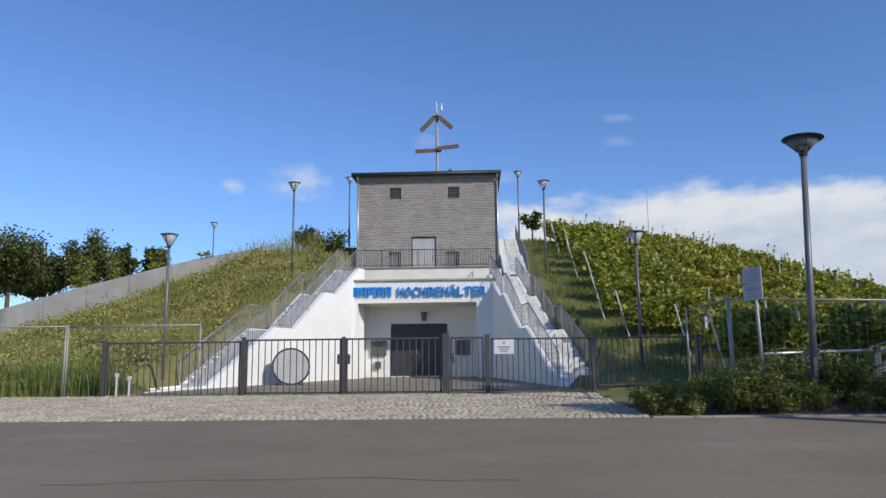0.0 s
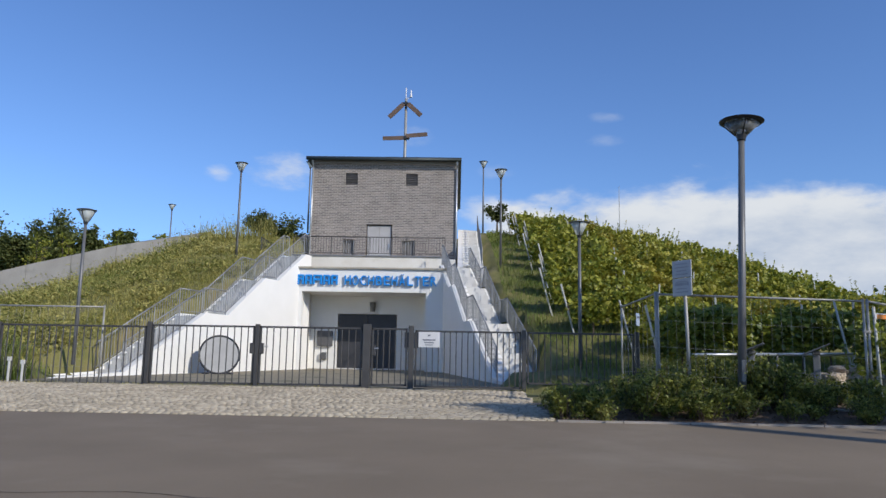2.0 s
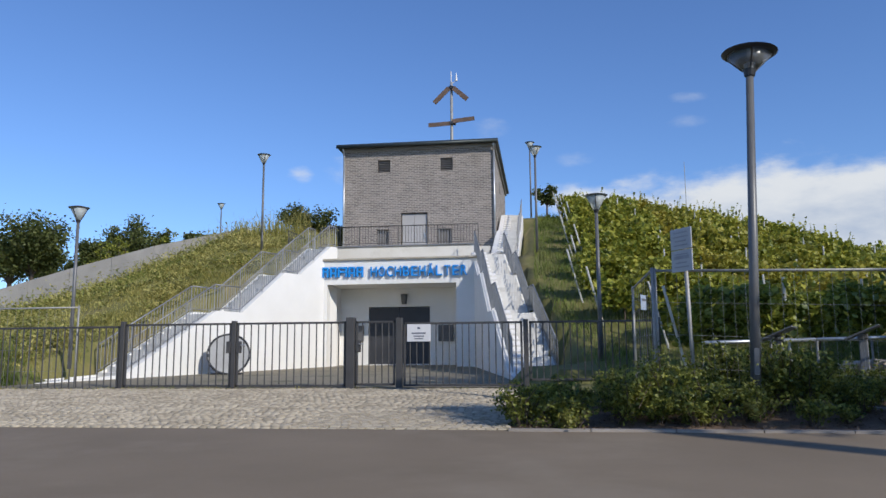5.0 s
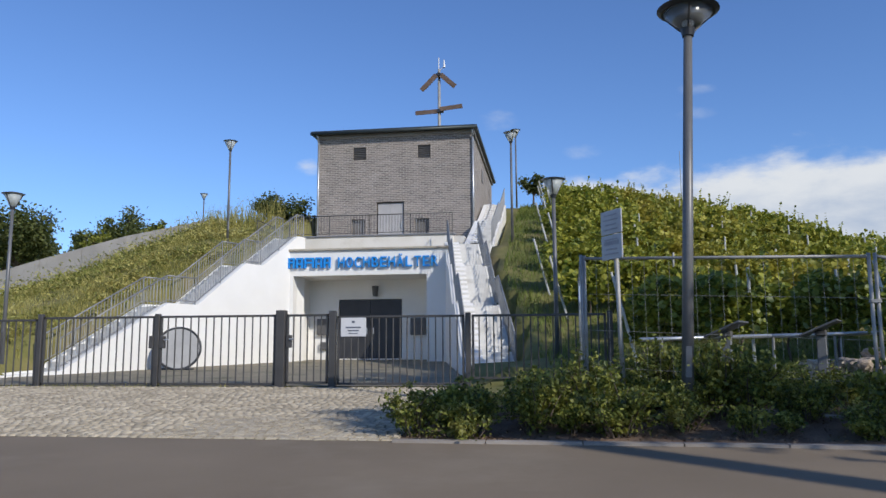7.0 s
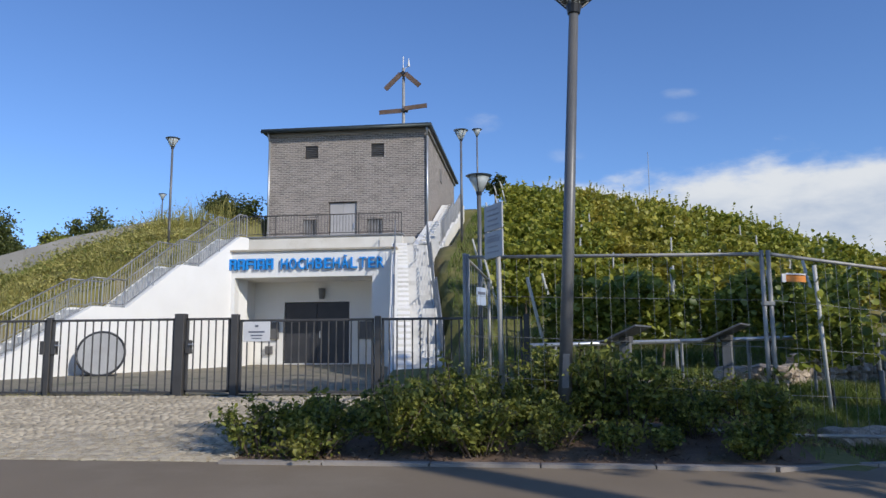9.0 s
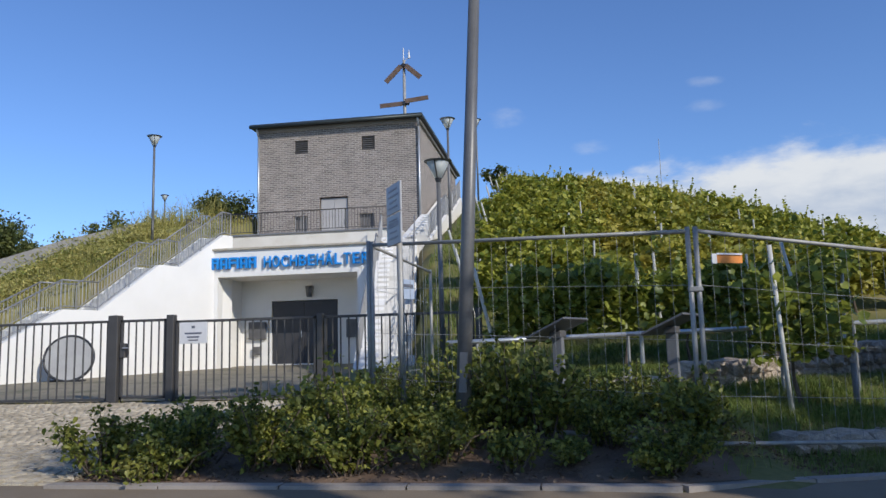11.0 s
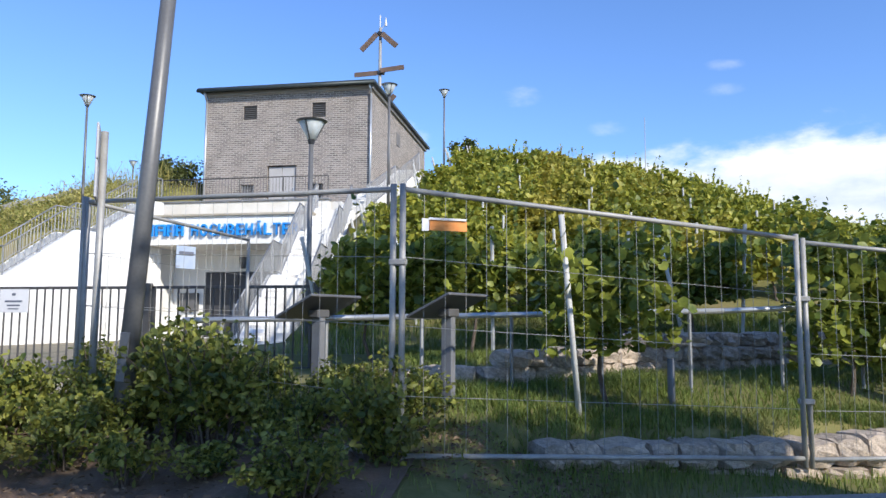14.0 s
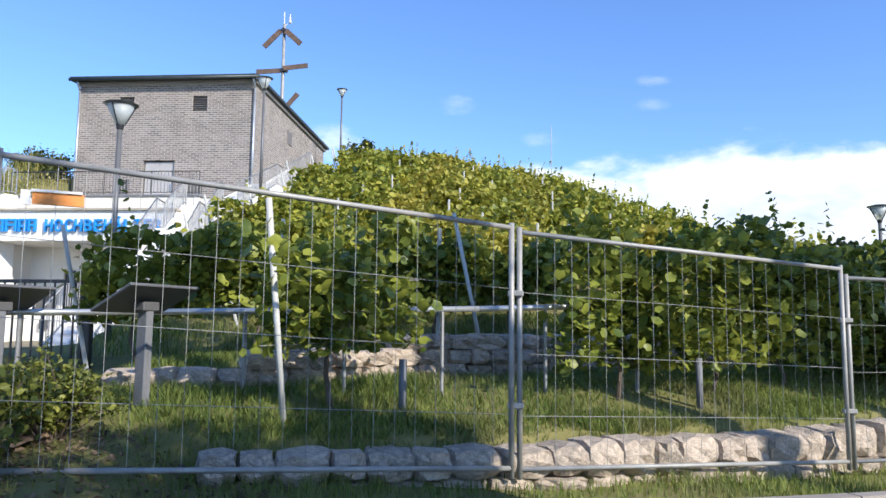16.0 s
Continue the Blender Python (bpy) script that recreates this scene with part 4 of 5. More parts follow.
def lamp_post(height, r, head, label, hat=M_LAMPDARK, pane=M_LAMPGLASS, cone=0.50):
    """A park lamp at the origin: tapered pole, conical glass under a shallow dark hat."""
    th = thing("park_lamp", (0, 0, 0), label, "lamp", "park lamps")
    part("pole", rod(bmesh.new(), (0, 0, -0.3), (0, 0, height - head * cone), r, r * 0.72, 12), M_POLE, th, "", True)
    part("door_flap", box(bmesh.new(), (-r * 0.5, -r * 1.06, 0.5), (r * 0.5, -r * 0.8, 0.85), 0.004), M_POLE, th)
    h0 = height - head * cone
    part("collar", rod(bmesh.new(), (0, 0, h0 - 0.02), (0, 0, h0 + head * 0.10), r * 0.95, r * 1.25, 12), M_LAMPDARK, th)
    gl = part("glass", rod(bmesh.new(), (0, 0, h0 + head * 0.10), (0, 0, height - head * 0.12), head * 0.12, head * 0.40, 20), pane, th, "conical pale lamp glass", True)
    gl.visible_shadow = False
    bm = rod(bmesh.new(), (0, 0, height - head * 0.12), (0, 0, height - head * 0.07), head * 0.43, head * 0.50, 24)
    rod(bm, (0, 0, height - head * 0.07), (0, 0, height), head * 0.50, head * 0.22, 24)
    part("hat", bm, hat, th, "shallow round lamp hat")
    for k in range(3):
        a = k * 2.094 + 0.4
        u = Vector((math.cos(a), math.sin(a), 0))
        part("strut", rod(bmesh.new(), u * head * 0.13 + Z * (h0 + head * 0.1), u * head * 0.42 + Z * (height - head * 0.1), 0.012, seg=6), M_LAMPDARK, th)
    part("lamp_core", rod(bmesh.new(), (0, 0, h0 + head * 0.1), (0, 0, height - head * 0.25), head * 0.05, head * 0.08, 10), M_SIGN, th)
    return th


tall = lamp_post(4.98, 0.072, 0.74, "tall dark park lamp in the shrub bed")
tall.matrix_basis = pose(6.82, 13.55, 0.2, -2.0, 3.0, 0)
small = lamp_post(4.15, 0.055, 0.56, "slender park lamp with frosted cone on the hillside", M_HAT, M_FROST, 0.78)
SPOTS = [(-8.5, 22.1, 5.12), (-7.2, 32.35, 9.32), (-17.8, 51.8, 11.5), (5.47, 21.05, 4.75), (4.02, 32.5, 9.2), (3.69, 45.4, 13.1), (-6.9, 45.4, 12.95), (21.2, 28.8, 4.3)]
for i, (x, y, zt) in enumerate(SPOTS):
    m = pose(x, y, zt - 4.15, 0, 0, 40 * i)
    if i == 0:
        small.matrix_basis = m
    else:
        copy_thing(small, m)

# ---- signal mast behind the building ----
mast = thing("signal_mast", (-1.7, 51.3, 8.0), "slim steel mast with weathered wooden signal arms", "mast")
part("pole", rod(bmesh.new(), (-1.7, 51.3, 8.0), (-1.7, 51.3, 19.2), 0.13, 0.09, 10), M_GALV, mast, "", True)
part("tip", rod(bmesh.new(), (-1.72, 51.3, 19.2), (-1.72, 51.3, 20.0), 0.035, seg=8), M_SIGN, mast)
bm = rod(bmesh.new(), (-1.7, 51.3, 19.1), (-1.38, 51.3, 19.35), 0.02, seg=6)
rod(bm, (-1.36, 51.3, 19.3), (-1.36, 51.3, 19.85), 0.09, 0.02, 8)
part("wind_gauge", bm, M_SIGN, mast)
for name, a, b, w in (("signal_arm", (-1.85, 51.1, 18.75), (-2.85, 51.1, 17.75), 0.32), ("signal_arm", (-1.55, 51.1, 18.75), (-0.62, 51.1, 17.9), 0.32),
                      ("signal_arm", (-3.25, 51.1, 16.22), (-1.8, 51.1, 16.28), 0.28), ("signal_arm", (-1.65, 51.1, 16.42), (-0.15, 51.1, 16.56), 0.28),
                      ("signal_arm", (-1.5, 51.1, 13.9), (-0.7, 51.1, 14.85), 0.28)):
    part(name, plate(bmesh.new(), a, b, 0.06, w), M_WOODARM, mast, "weathered reddish-brown board arm")
for z in (16.32, 18.8, 13.85):
    bm = rod(bmesh.new(), (-2.0, 51.2, z - 0.06), (-1.75, 51.2, z + 0.02), 0.11, seg=8)
    rod(bm, (-1.65, 51.2, z + 0.02), (-1.4, 51.2, z - 0.06), 0.11, seg=8)
    rod(bm, (-1.7, 51.05, z), (-1.7, 51.4, z), 0.12, seg=8)
    part("arm_bearing", bm, M_LAMPDARK, mast)
mast.location += Vector((0, 1.5, 0.2))
mast.scale = (1.03, 1.03, 1.03)
an = thing("antenna_pole", (15.1, 60, 7), "very thin distant antenna pole", "antenna")
part("pole", rod(bmesh.new(), (15.1, 60, 6), (15.1, 60, 15.2), 0.045, 0.02, 6), M_GALV, an)

# ---- signs and boards ----
ps = thing("sign_post", (6.16, 14.2, 0.3), "two pale notice plates on a galvanised post in the bed", "sign")
part("post", rod(bmesh.new(), (6.19, 14.12, 0.2), (6.15, 14.2, 2.72), 0.03, seg=10), M_GALV, ps, "", True)
YAW = pose(6.15, 14.2, 0, 0, 0, -58)
for z0, z1 in ((2.45, 2.75), (2.13, 2.44)):
    pl = part("plate", box(bmesh.new(), (-0.21, -0.055, z0), (0.21, -0.035, z1), 0.006, YAW), M_PLATE, ps, "pale grey notice plate with small print")
    for k in range(4):
        w = (0.26, 0.30, 0.22, 0.28)[k]
        z = z1 - 0.07 - k * 0.06
        part("print_bar", box(bmesh.new(), (-w / 2, -0.060, z), (w / 2, -0.056, z + (0.05 if k == 1 and z1 < 2.45 else 0.018)), 0, YAW), M_FADED, pl)


def info_board(x, y, zb, yaw, label):
    th = thing("info_board", (0, 0, 0), label, "information board", "information boards")
    part("post", box(bmesh.new(), (-0.035, -0.06, -0.1), (0.035, 0.06, 0.82), 0.01), M_BOARDPOST, th)
    part("board", box(bmesh.new(), (-0.34, -0.25, -0.013), (0.34, 0.25, 0.013), 0.006, pose(0, 0, 0.90, 24, 0, 0)), M_BOARD, th, "tilted slate-grey reading board")
    part("bracket", box(bmesh.new(), (-0.08, -0.07, 0.80), (0.08, 0.07, 0.875), 0.01), M_BOARD, th)
    th.matrix_basis = pose(x, y, zb, 0, 0, yaw)


info_board(8.90, 15.35, 0.38, -114, "slate-grey tilted information board on a concrete post")
info_board(7.68, 15.3, 0.37, -114, "slate-grey tilted information board on a concrete post")

# handrail along the path
hr = thing("path_rail", (6.5, 14.95, 0.5), "pale wooden handrail on thin posts along the path", "railing")
line = [Vector(p) for p in ((6.5, 14.95, 1.14), (8.47, 16.1, 1.19), (11.55, 16.7, 1.26), (13.4, 17.8, 1.35))]
for p, q in zip(line, line[1:]):
    part("handrail", rod(bmesh.new(), p, q, 0.028, seg=8), M_ZINC, hr, "", True)
for x in (6.8, 7.65, 8.5, 9.4, 10.3, 11.2, 12.2, 13.2):
    z = float(np.interp(x, [v.x for v in line], [v.z for v in line]))
    y = float(np.interp(x, [v.x for v in line], [v.y for v in line]))
    part("post", rod(bmesh.new(), (x, y, ground(x, y) - 0.1), (x, y, z), 0.02, seg=6), M_RAIL, hr)

# round lid leaning on the wing wall, small hydrant markers by the slope
tilt = pose(-5.45, 25.4, 1.03, 76, 0, 22)
lid = thing("round_lid", (-5.45, 25.4, 0.42), "big round pale metal lid leaning on the white wall", "lid")
bm = bmesh.new()
bmesh.ops.create_cone(bm, cap_ends=True, segments=40, radius1=0.62, radius2=0.62, depth=0.08, matrix=tilt)
part("disc", bm, M_SILVER, lid)
bm = bmesh.new()
for i in range(40):
    a0, a1 = i * math.tau / 40, (i + 1) * math.tau / 40
    rod(bm, tilt @ Vector((0.62 * math.cos(a0), 0.62 * math.sin(a0), 0.03)), tilt @ Vector((0.62 * math.cos(a1), 0.62 * math.sin(a1), 0.03)), 0.035, seg=6)
part("rim", bm, M_LAMPDARK, lid)
for s in (-1, 1):
    part("foot", box(bmesh.new(), (-5.45 + s * 0.4 - 0.08, 25.2, 0.38), (-5.45 + s * 0.4 + 0.08, 25.45, 0.47), 0.01), M_LAMPDARK, lid)
for x, y, h in ((-8.2, 18.6, 0.62), (-7.85, 18.55, 0.55)):
    th = thing("marker_post", (x, y, 0.2), "short white marker post by the fence", "post", "marker posts")
    part("post", rod(bmesh.new(), (x, y, 0.1), (x, y, 0.2 + h), 0.028, seg=8), M_STAKE, th)
    part("cap", box(bmesh.new(), (x - 0.05, y - 0.03, 0.16 + h), (x + 0.05, y + 0.03, 0.26 + h), 0.01), M_STAKE, th)

# ---- dry stone walls ----


def stone_mesh(seed):
    """A rough quarried block of unit size: chipped, rounded and bulging."""
    rnd = random.Random(seed)
    bm = bmesh.new()
    bmesh.ops.create_cube(bm, size=1)
    bmesh.ops.subdivide_edges(bm, edges=bm.edges[:], cuts=2, use_grid_fill=True)
    for v in bm.verts:
        n = sum(abs(abs(c) - 0.5) < 1e-4 for c in v.co)
        v.co *= (1.0, 1.06, 0.97, 0.84)[n]
        v.co += Vector((rnd.uniform(-0.055, 0.055), rnd.uniform(-0.08, 0.08), rnd.uniform(-0.07, 0.07)))
    me = bpy.data.meshes.new("stone")
    bm.to_mesh(me)
    bm.free()
    me.materials.append(M_STONE)
    return me


STONES = [stone_mesh(i) for i in range(10)]


def stone_wall(line, base, courses, label, seed, depth=0.42, wide=(0.32, 0.72), grow=0.0):
    """Courses of single blocks along a plan line; courses gives for each its height and the x from which it runs."""
    rnd = random.Random(seed)
    th = thing("stone_wall", (line[0][0], line[0][1], base(line[0][0])), label, "stone wall")
    lens = [0.0]
    for p, q in zip(line, line[1:]):
        lens.append(lens[-1] + math.dist(p, q))
    up = 0.0
    for h, s_from in courses:
        s = s_from + rnd.uniform(0, 0.3)
        while s < lens[-1] - 0.2:
            w = rnd.uniform(*wide)
            c = s + w / 2
            x = float(np.interp(c, lens, [p[0] for p in line]))
            y = float(np.interp(c, lens, [p[1] for p in line]))
            x1 = float(np.interp(c + 0.1, lens, [p[0] for p in line]))
            y1 = float(np.interp(c + 0.1, lens, [p[1] for p in line]))
            ob = new("stone", rnd.choice(STONES))
            ob.parent = th
            k = 1 + grow * c / lens[-1]
            hh = h * k * rnd.uniform(0.90, 1.16)
            ob.matrix_basis = pose(x - th.location.x, y - th.location.y + rnd.uniform(-0.04, 0.04), base(x) + (up + h / 2) * k - th.location.z,
                                   rnd.uniform(-3, 3), rnd.uniform(-3, 3), math.degrees(math.atan2(y1 - y, x1 - x)) + rnd.uniform(-4, 4)) @ Matrix.Diagonal((w * 0.97, depth, hh * 0.99, 1))
            s += w
        up += h
    return th


stone_wall(LOW_WALL, lambda x: -0.10 - 0.040 * (x - 9.6), [(0.12, 0.5), (0.18, 0.0)], "low dry wall of rough pale sandstone blocks below the vines", 3, 0.38, (0.20, 0.52), 1.2)
stone_wall(HIGH_WALL, lambda x: 0.47, [(0.18, 0.0), (0.18, 1.2), (0.17, 3.0)], "stepped dry wall of pale sandstone blocks on the terrace", 5, 0.34, (0.24, 0.50))

# ---- vineyard ----


def vine_row(pts, h0, h1, per_m, size, label, stakes=2.6, thick=0.5, lobed=False, leaf=None):
    """A trellised row along plan points: stakes, trunks and a curtain of leaves between two heights above ground."""
    pts = [Vector((x, y, ground(x, y))) for x, y in pts]
    lens = [0.0]
    for p, q in zip(pts, pts[1:]):
        lens.append(lens[-1] + (q - p).length)
    total = lens[-1]

    def at(s):
        x = np.interp(s, lens, [p.x for p in pts])
        y = np.interp(s, lens, [p.y for p in pts])
        z = np.interp(s, lens, [p.z for p in pts])
        return np.stack([x, y, z], -1)
    th = thing("vine_row", pts[0], label, "grapevine", "rows of the vineyard")
    n = int(total * per_m)
    s = RNG.uniform(0, total, n)
    ph = RNG.uniform(0, 6)
    top = h1 * (0.90 + 0.10 * np.sin(s * 1.9 + ph) + 0.08 * np.sin(s * 5.3 + 2 * ph))
    keep = RNG.uniform(0, 1, n)
    hh = h0 + (top - h0) * keep ** 0.75
    c = at(s)
    bulge = 0.55 + 0.45 * np.sin(s * 2.7 + ph * 3)
    c[:, 0] += RNG.normal(0, 0.10, n)
    c[:, 1] += RNG.normal(0, 1, n) * thick * (0.5 + 0.5 * bulge) * np.where(hh < h0 + 0.3, 0.6, 1.0) * 0.5
    c[:, 2] += hh
    gaps = np.sin(s * 3.1 + ph) + np.sin(hh * 5 + s * 1.3) < 1.75
    c = c[gaps]
    v, f = leaf_cloud(c, size, 1.0, 0.35, 0.45, lobed)
    foliage_part("foliage", v, f, leaf or M_VINE, th, "broad green vine leaves")
    # loose shoots above the wires
    m = int(total * 2.2)
    ss = RNG.uniform(0, total, m)
    base = at(ss)
    tip = []
    for b in base:
        k = 9
        lean = RNG.normal(0, 0.16, 2)
        u = np.linspace(0, 1, k)
        tip.append(np.stack([b[0] + lean[0] * u, b[1] + lean[1] * u, b[2] + h1 * 0.85 + u * (0.2 + 0.65 * RNG.uniform() ** 1.7)], 1))
    v, f = leaf_cloud(np.concatenate(tip), size * 0.75, 0.9, 0.2, 0.4, lobed)
    foliage_part("top_growth", v, f, leaf or M_VINE, th, kind="stuff")
    k = max(1, round(total / stakes)) if stakes else -1
    for i in range(k + 1):
        p = Vector(at(total * i / k))
        lean = Vector((-0.35 if i == 0 else RNG.normal(0, 0.03), RNG.normal(0, 0.03), 0))
        part("stake", rod(bmesh.new(), p - Z * 0.2 - lean * 0.3, p + Z * (h1 + 0.12) + lean, 0.028, seg=6), M_STAKE, th)
    for hgt in (h0 + 0.1, (h0 + h1) / 2):
        bm = bmesh.new()
        for p, q in zip(pts, pts[1:]):
            rod(bm, p + Z * hgt, q + Z * hgt, 0.004, seg=4)
        part("wire", bm, M_GALV, th)
    for i in range(max(1, int(total / 1.3))):
        p = Vector(at((i + 0.5) * 1.3))
        a = p + Vector((RNG.normal(0, 0.05), RNG.normal(0, 0.05), h0 * 0.6))
        bm = rod(bmesh.new(), p - Z * 0.1, a, 0.03, 0.022, 6)
        rod(bm, a, a + Vector((RNG.normal(0, 0.15), 0, h0 * 0.4 + 0.25)), 0.022, 0.014, 6)
        part("trunk", bm, M_BARK, th)
    return th


VL = "hillside grapevine row with yellow-green leaves on stakes"
y0 = 21.6
k = 0
while y0 < 47.5:
    x0 = 5.5 + 0.25 * math.sin(k * 2.1) + (1.6 if k == 0 else 0.0)
    pts = [(x, y0 + 0.28 * (x - 5)) for x in (x0, 9.5, 14, 19, 25, 31)]
    vine_row(pts, 0.35, 1.45, 680 if k < 4 else 400, 0.125 if k < 4 else 0.15, VL, 2.8, 0.75)
    y0 += 2.1
    k += 1
# near rows take the leaf copy with shade in its colour
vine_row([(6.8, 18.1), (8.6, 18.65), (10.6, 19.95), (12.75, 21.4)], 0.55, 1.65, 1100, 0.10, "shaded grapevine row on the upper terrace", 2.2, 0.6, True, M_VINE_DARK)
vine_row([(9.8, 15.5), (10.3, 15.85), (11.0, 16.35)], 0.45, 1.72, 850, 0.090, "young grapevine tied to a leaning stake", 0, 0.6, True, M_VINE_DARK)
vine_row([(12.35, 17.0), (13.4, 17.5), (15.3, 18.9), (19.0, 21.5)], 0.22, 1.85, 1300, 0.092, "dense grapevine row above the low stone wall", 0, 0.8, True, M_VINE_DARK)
for (x, y, z0), (x1, y1, z1) in (((10.07, 15.36, 0.42), (9.93, 15.2, 2.08)), ((11.53, 19.07, 0.9), (11.14, 19.07, 2.57))):
    bm = rod(bmesh.new(), (x, y, z0 - 0.2), (x1, y1, z1), 0.026, seg=8)
    solo("leaning_stake", bm, M_STAKE, "leaning pale vineyard stake", "stake", "leaning stakes", smooth=True)
for x, y in ((10.92, 15.95), (13.75, 17.3)):
    bm = rod(bmesh.new(), (x, y, 0.3), (x, y, 0.80), 0.035, seg=8)
    solo("tree_guard", bm, M_BOARDPOST, "pale plastic sapling guard in the grass", "tree guard", "sapling guards", smooth=True)

# ---- shrubs in the bed ----


def shrub(seed, rad, h, stems, label):
    """A loose shrub: arching stems of uneven length, leafy towards their tips."""
    rnd = np.random.default_rng(seed)
    th = thing("shrub", (0, 0, 0), label, "shrub", "shrubs of the bed")
    bm = bmesh.new()
    pts = []
    for i in range(stems):
        a, r = rnd.uniform(0, math.tau), rnd.uniform(0.1, 1.0) * rad
        tip = Vector((math.cos(a) * r, math.sin(a) * r, h * rnd.uniform(0.38, 1.15) * (1.1 - 0.4 * r / rad)))
        root = Vector((math.cos(a) * r * 0.2, math.sin(a) * r * 0.2, -0.05))
        mid = root.lerp(tip, 0.5) + Vector((rnd.normal(0, 0.04), rnd.normal(0, 0.04), 0.10))
        rod(bm, root, mid, 0.009, 0.007, 5)
        rod(bm, mid, tip, 0.007, 0.003, 5)
        n = int(rnd.uniform(9, 24))
        for t in np.linspace(rnd.uniform(0.15, 0.45), 1.0, n):
            c = root.lerp(mid, t * 2) if t < 0.5 else mid.lerp(tip, t * 2 - 1)
            for _ in range(5):
                pts.append((c.x + rnd.normal(0, 0.05), c.y + rnd.normal(0, 0.05), max(0.03, c.z + rnd.normal(0, 0.04))))
    part("woody_base", bm, M_BARK, th, kind="stuff")
    v, f = leaf_cloud(np.array(pts), 0.046, 0.62, 0.25, 0.5)
    foliage_part("leaves", v, f, M_SHRUB, th)
    return th


SL = "loose green shrub with arching stems in the roadside bed"
kinds = [shrub(11, 0.46, 0.50, 20, SL), shrub(12, 0.52, 0.40, 15, SL), shrub(13, 0.40, 0.66, 22, SL), shrub(14, 0.36, 0.34, 11, SL), shrub(15, 0.56, 0.58, 26, SL)]
rnd = random.Random(4)
places = []
for row, (y, xa, xb) in enumerate(((13.0, 3.95, 8.5), (13.6, 3.95, 8.75), (14.25, 4.1, 8.95), (14.9, 4.7, 8.6))):
    x = xa
    while x < xb:
        places.append((x + rnd.uniform(-0.14, 0.14), y + rnd.uniform(-0.2, 0.2)))
        x += rnd.uniform(0.40, 0.70)
for i, (x, y) in enumerate(places):
    m = pose(x, y, ground(x, y) - 0.02, 0, 0, rnd.uniform(0, 360))
    if i < 5:
        kinds[i].matrix_basis = m
        continue
    c = copy_thing(rnd.choice(kinds), m)
    s = rnd.uniform(0.72, 1.22) * (0.95 if y > 13.4 else 0.98)
    c.scale = (s, s, s * rnd.uniform(0.8, 1.2))

# ---- trees ----


def tree(x, y, z, height, crown_r, crown_lo, leaves, size, label, seed, mat=None):
    rnd = np.random.default_rng(seed)
    th = thing("tree", (x, y, z), label, "tree", "trees")
    base = Vector((x, y, z))
    bm = bmesh.new()
    fork = base + Vector((rnd.normal(0, 0.1), rnd.normal(0, 0.1), max(crown_lo, 0.5)))
    r0 = 0.02 * height + 0.03
    rod(bm, base - Z * 0.3, fork, r0, r0 * 0.7, 9)
    pts = []
    for i in range(11):
        a = i * 2.4 + rnd.uniform(0, 0.6)
        up = rnd.uniform(0.25, 1.0)
        reach = crown_r * rnd.uniform(0.55, 1.0) * math.sin(math.pi * min(0.95, 0.25 + 0.62 * up))
        tip = fork + Vector((math.cos(a) * reach, math.sin(a) * reach, (height - crown_lo) * up * 0.95))
        mid = fork.lerp(tip, 0.5) + Vector((0, 0, 0.1 * height * 0.3))
        rod(bm, fork, mid, r0 * 0.45, r0 * 0.28, 6)
        rod(bm, mid, tip, r0 * 0.28, r0 * 0.08, 6)
        for t in np.linspace(0.35, 1.05, 5):
            c = np.array(fork.lerp(mid, t * 2) if t < 0.5 else mid.lerp(tip, t * 2 - 1))
            k = leaves // 55
            blob = rnd.normal(0, 1, (k, 3)) * np.array([0.16, 0.16, 0.13]) * crown_r
            pts.append(c + blob)
    part("trunk", bm, M_BARK, th)
    v, f = leaf_cloud(np.concatenate(pts), size, 0.7, 0.3)
    foliage_part("crown", v, f, mat or M_TREE, th)
    return th


TL = "dark green broadleaf tree behind the crest"
for i, (x, y, top, r) in enumerate(((-50.5, 95, 18.4, 4.2), (-46.0, 95, 17.4, 2.4), (-55.5, 96, 16.0, 2.8), (-71, 100, 20.0, 5.6), (-64.5, 98, 16.0, 3.0), (-80, 100, 19.0, 5.0), (-60, 100, 14.6, 2.6), (-41.5, 96, 16.4, 2.2))):
    z = ground(x, y)
    tree(x, y, z - 0.3, (top - z) * 1.04, r, max(0.5, 11.5 - z), 8000, 0.34, TL, 30 + i)
for i, (x, y, top, r) in enumerate(((-24.2, 57, 10.4, 1.0), (-25.0, 52, 9.5, 0.8), (-18.0, 51, 9.6, 0.7), (-31.5, 60, 10.4, 1.2))):
    z = ground(x, y)
    tree(x, y, z - 0.2, (top - z) * 1.03, r, 1.0, 1600, 0.17, "young yellow-green tree behind the crest wall", 50 + i, M_VINE)
for i, (x, y, h, r) in enumerate(((23.0, 50, 2.4, 1.6), (27.5, 47, 2.6, 1.8), (32, 45, 2.8, 2.0), (37, 44, 3.2, 2.2), (44, 46, 4.2, 2.6))):
    tree(x, y, ground(x, y) - 0.3, h, r, 0.5, 2000, 0.26, "dark distant tree beyond the vineyard", 60 + i)
tree(-38.0, 60, ground(-38, 60) - 0.2, 13.2 - ground(-38, 60), 3.4, 5.0, 9000, 0.24, "broad sunlit tree behind the crest wall", 76)
tree(4.6, 46.5, ground(4.6, 46.5), 2.0, 0.8, 0.7, 900, 0.16, "small round tree at the head of the stairs", 71)
tree(-6.4, 38.3, 6.0, 1.5, 1.2, 0.1, 3000, 0.12, "dark bush beside the brick building", 72)
tree(-8.0, 39.0, 6.9, 1.1, 1.0, 0.1, 1800, 0.12, "dark bush beside the brick building", 73)
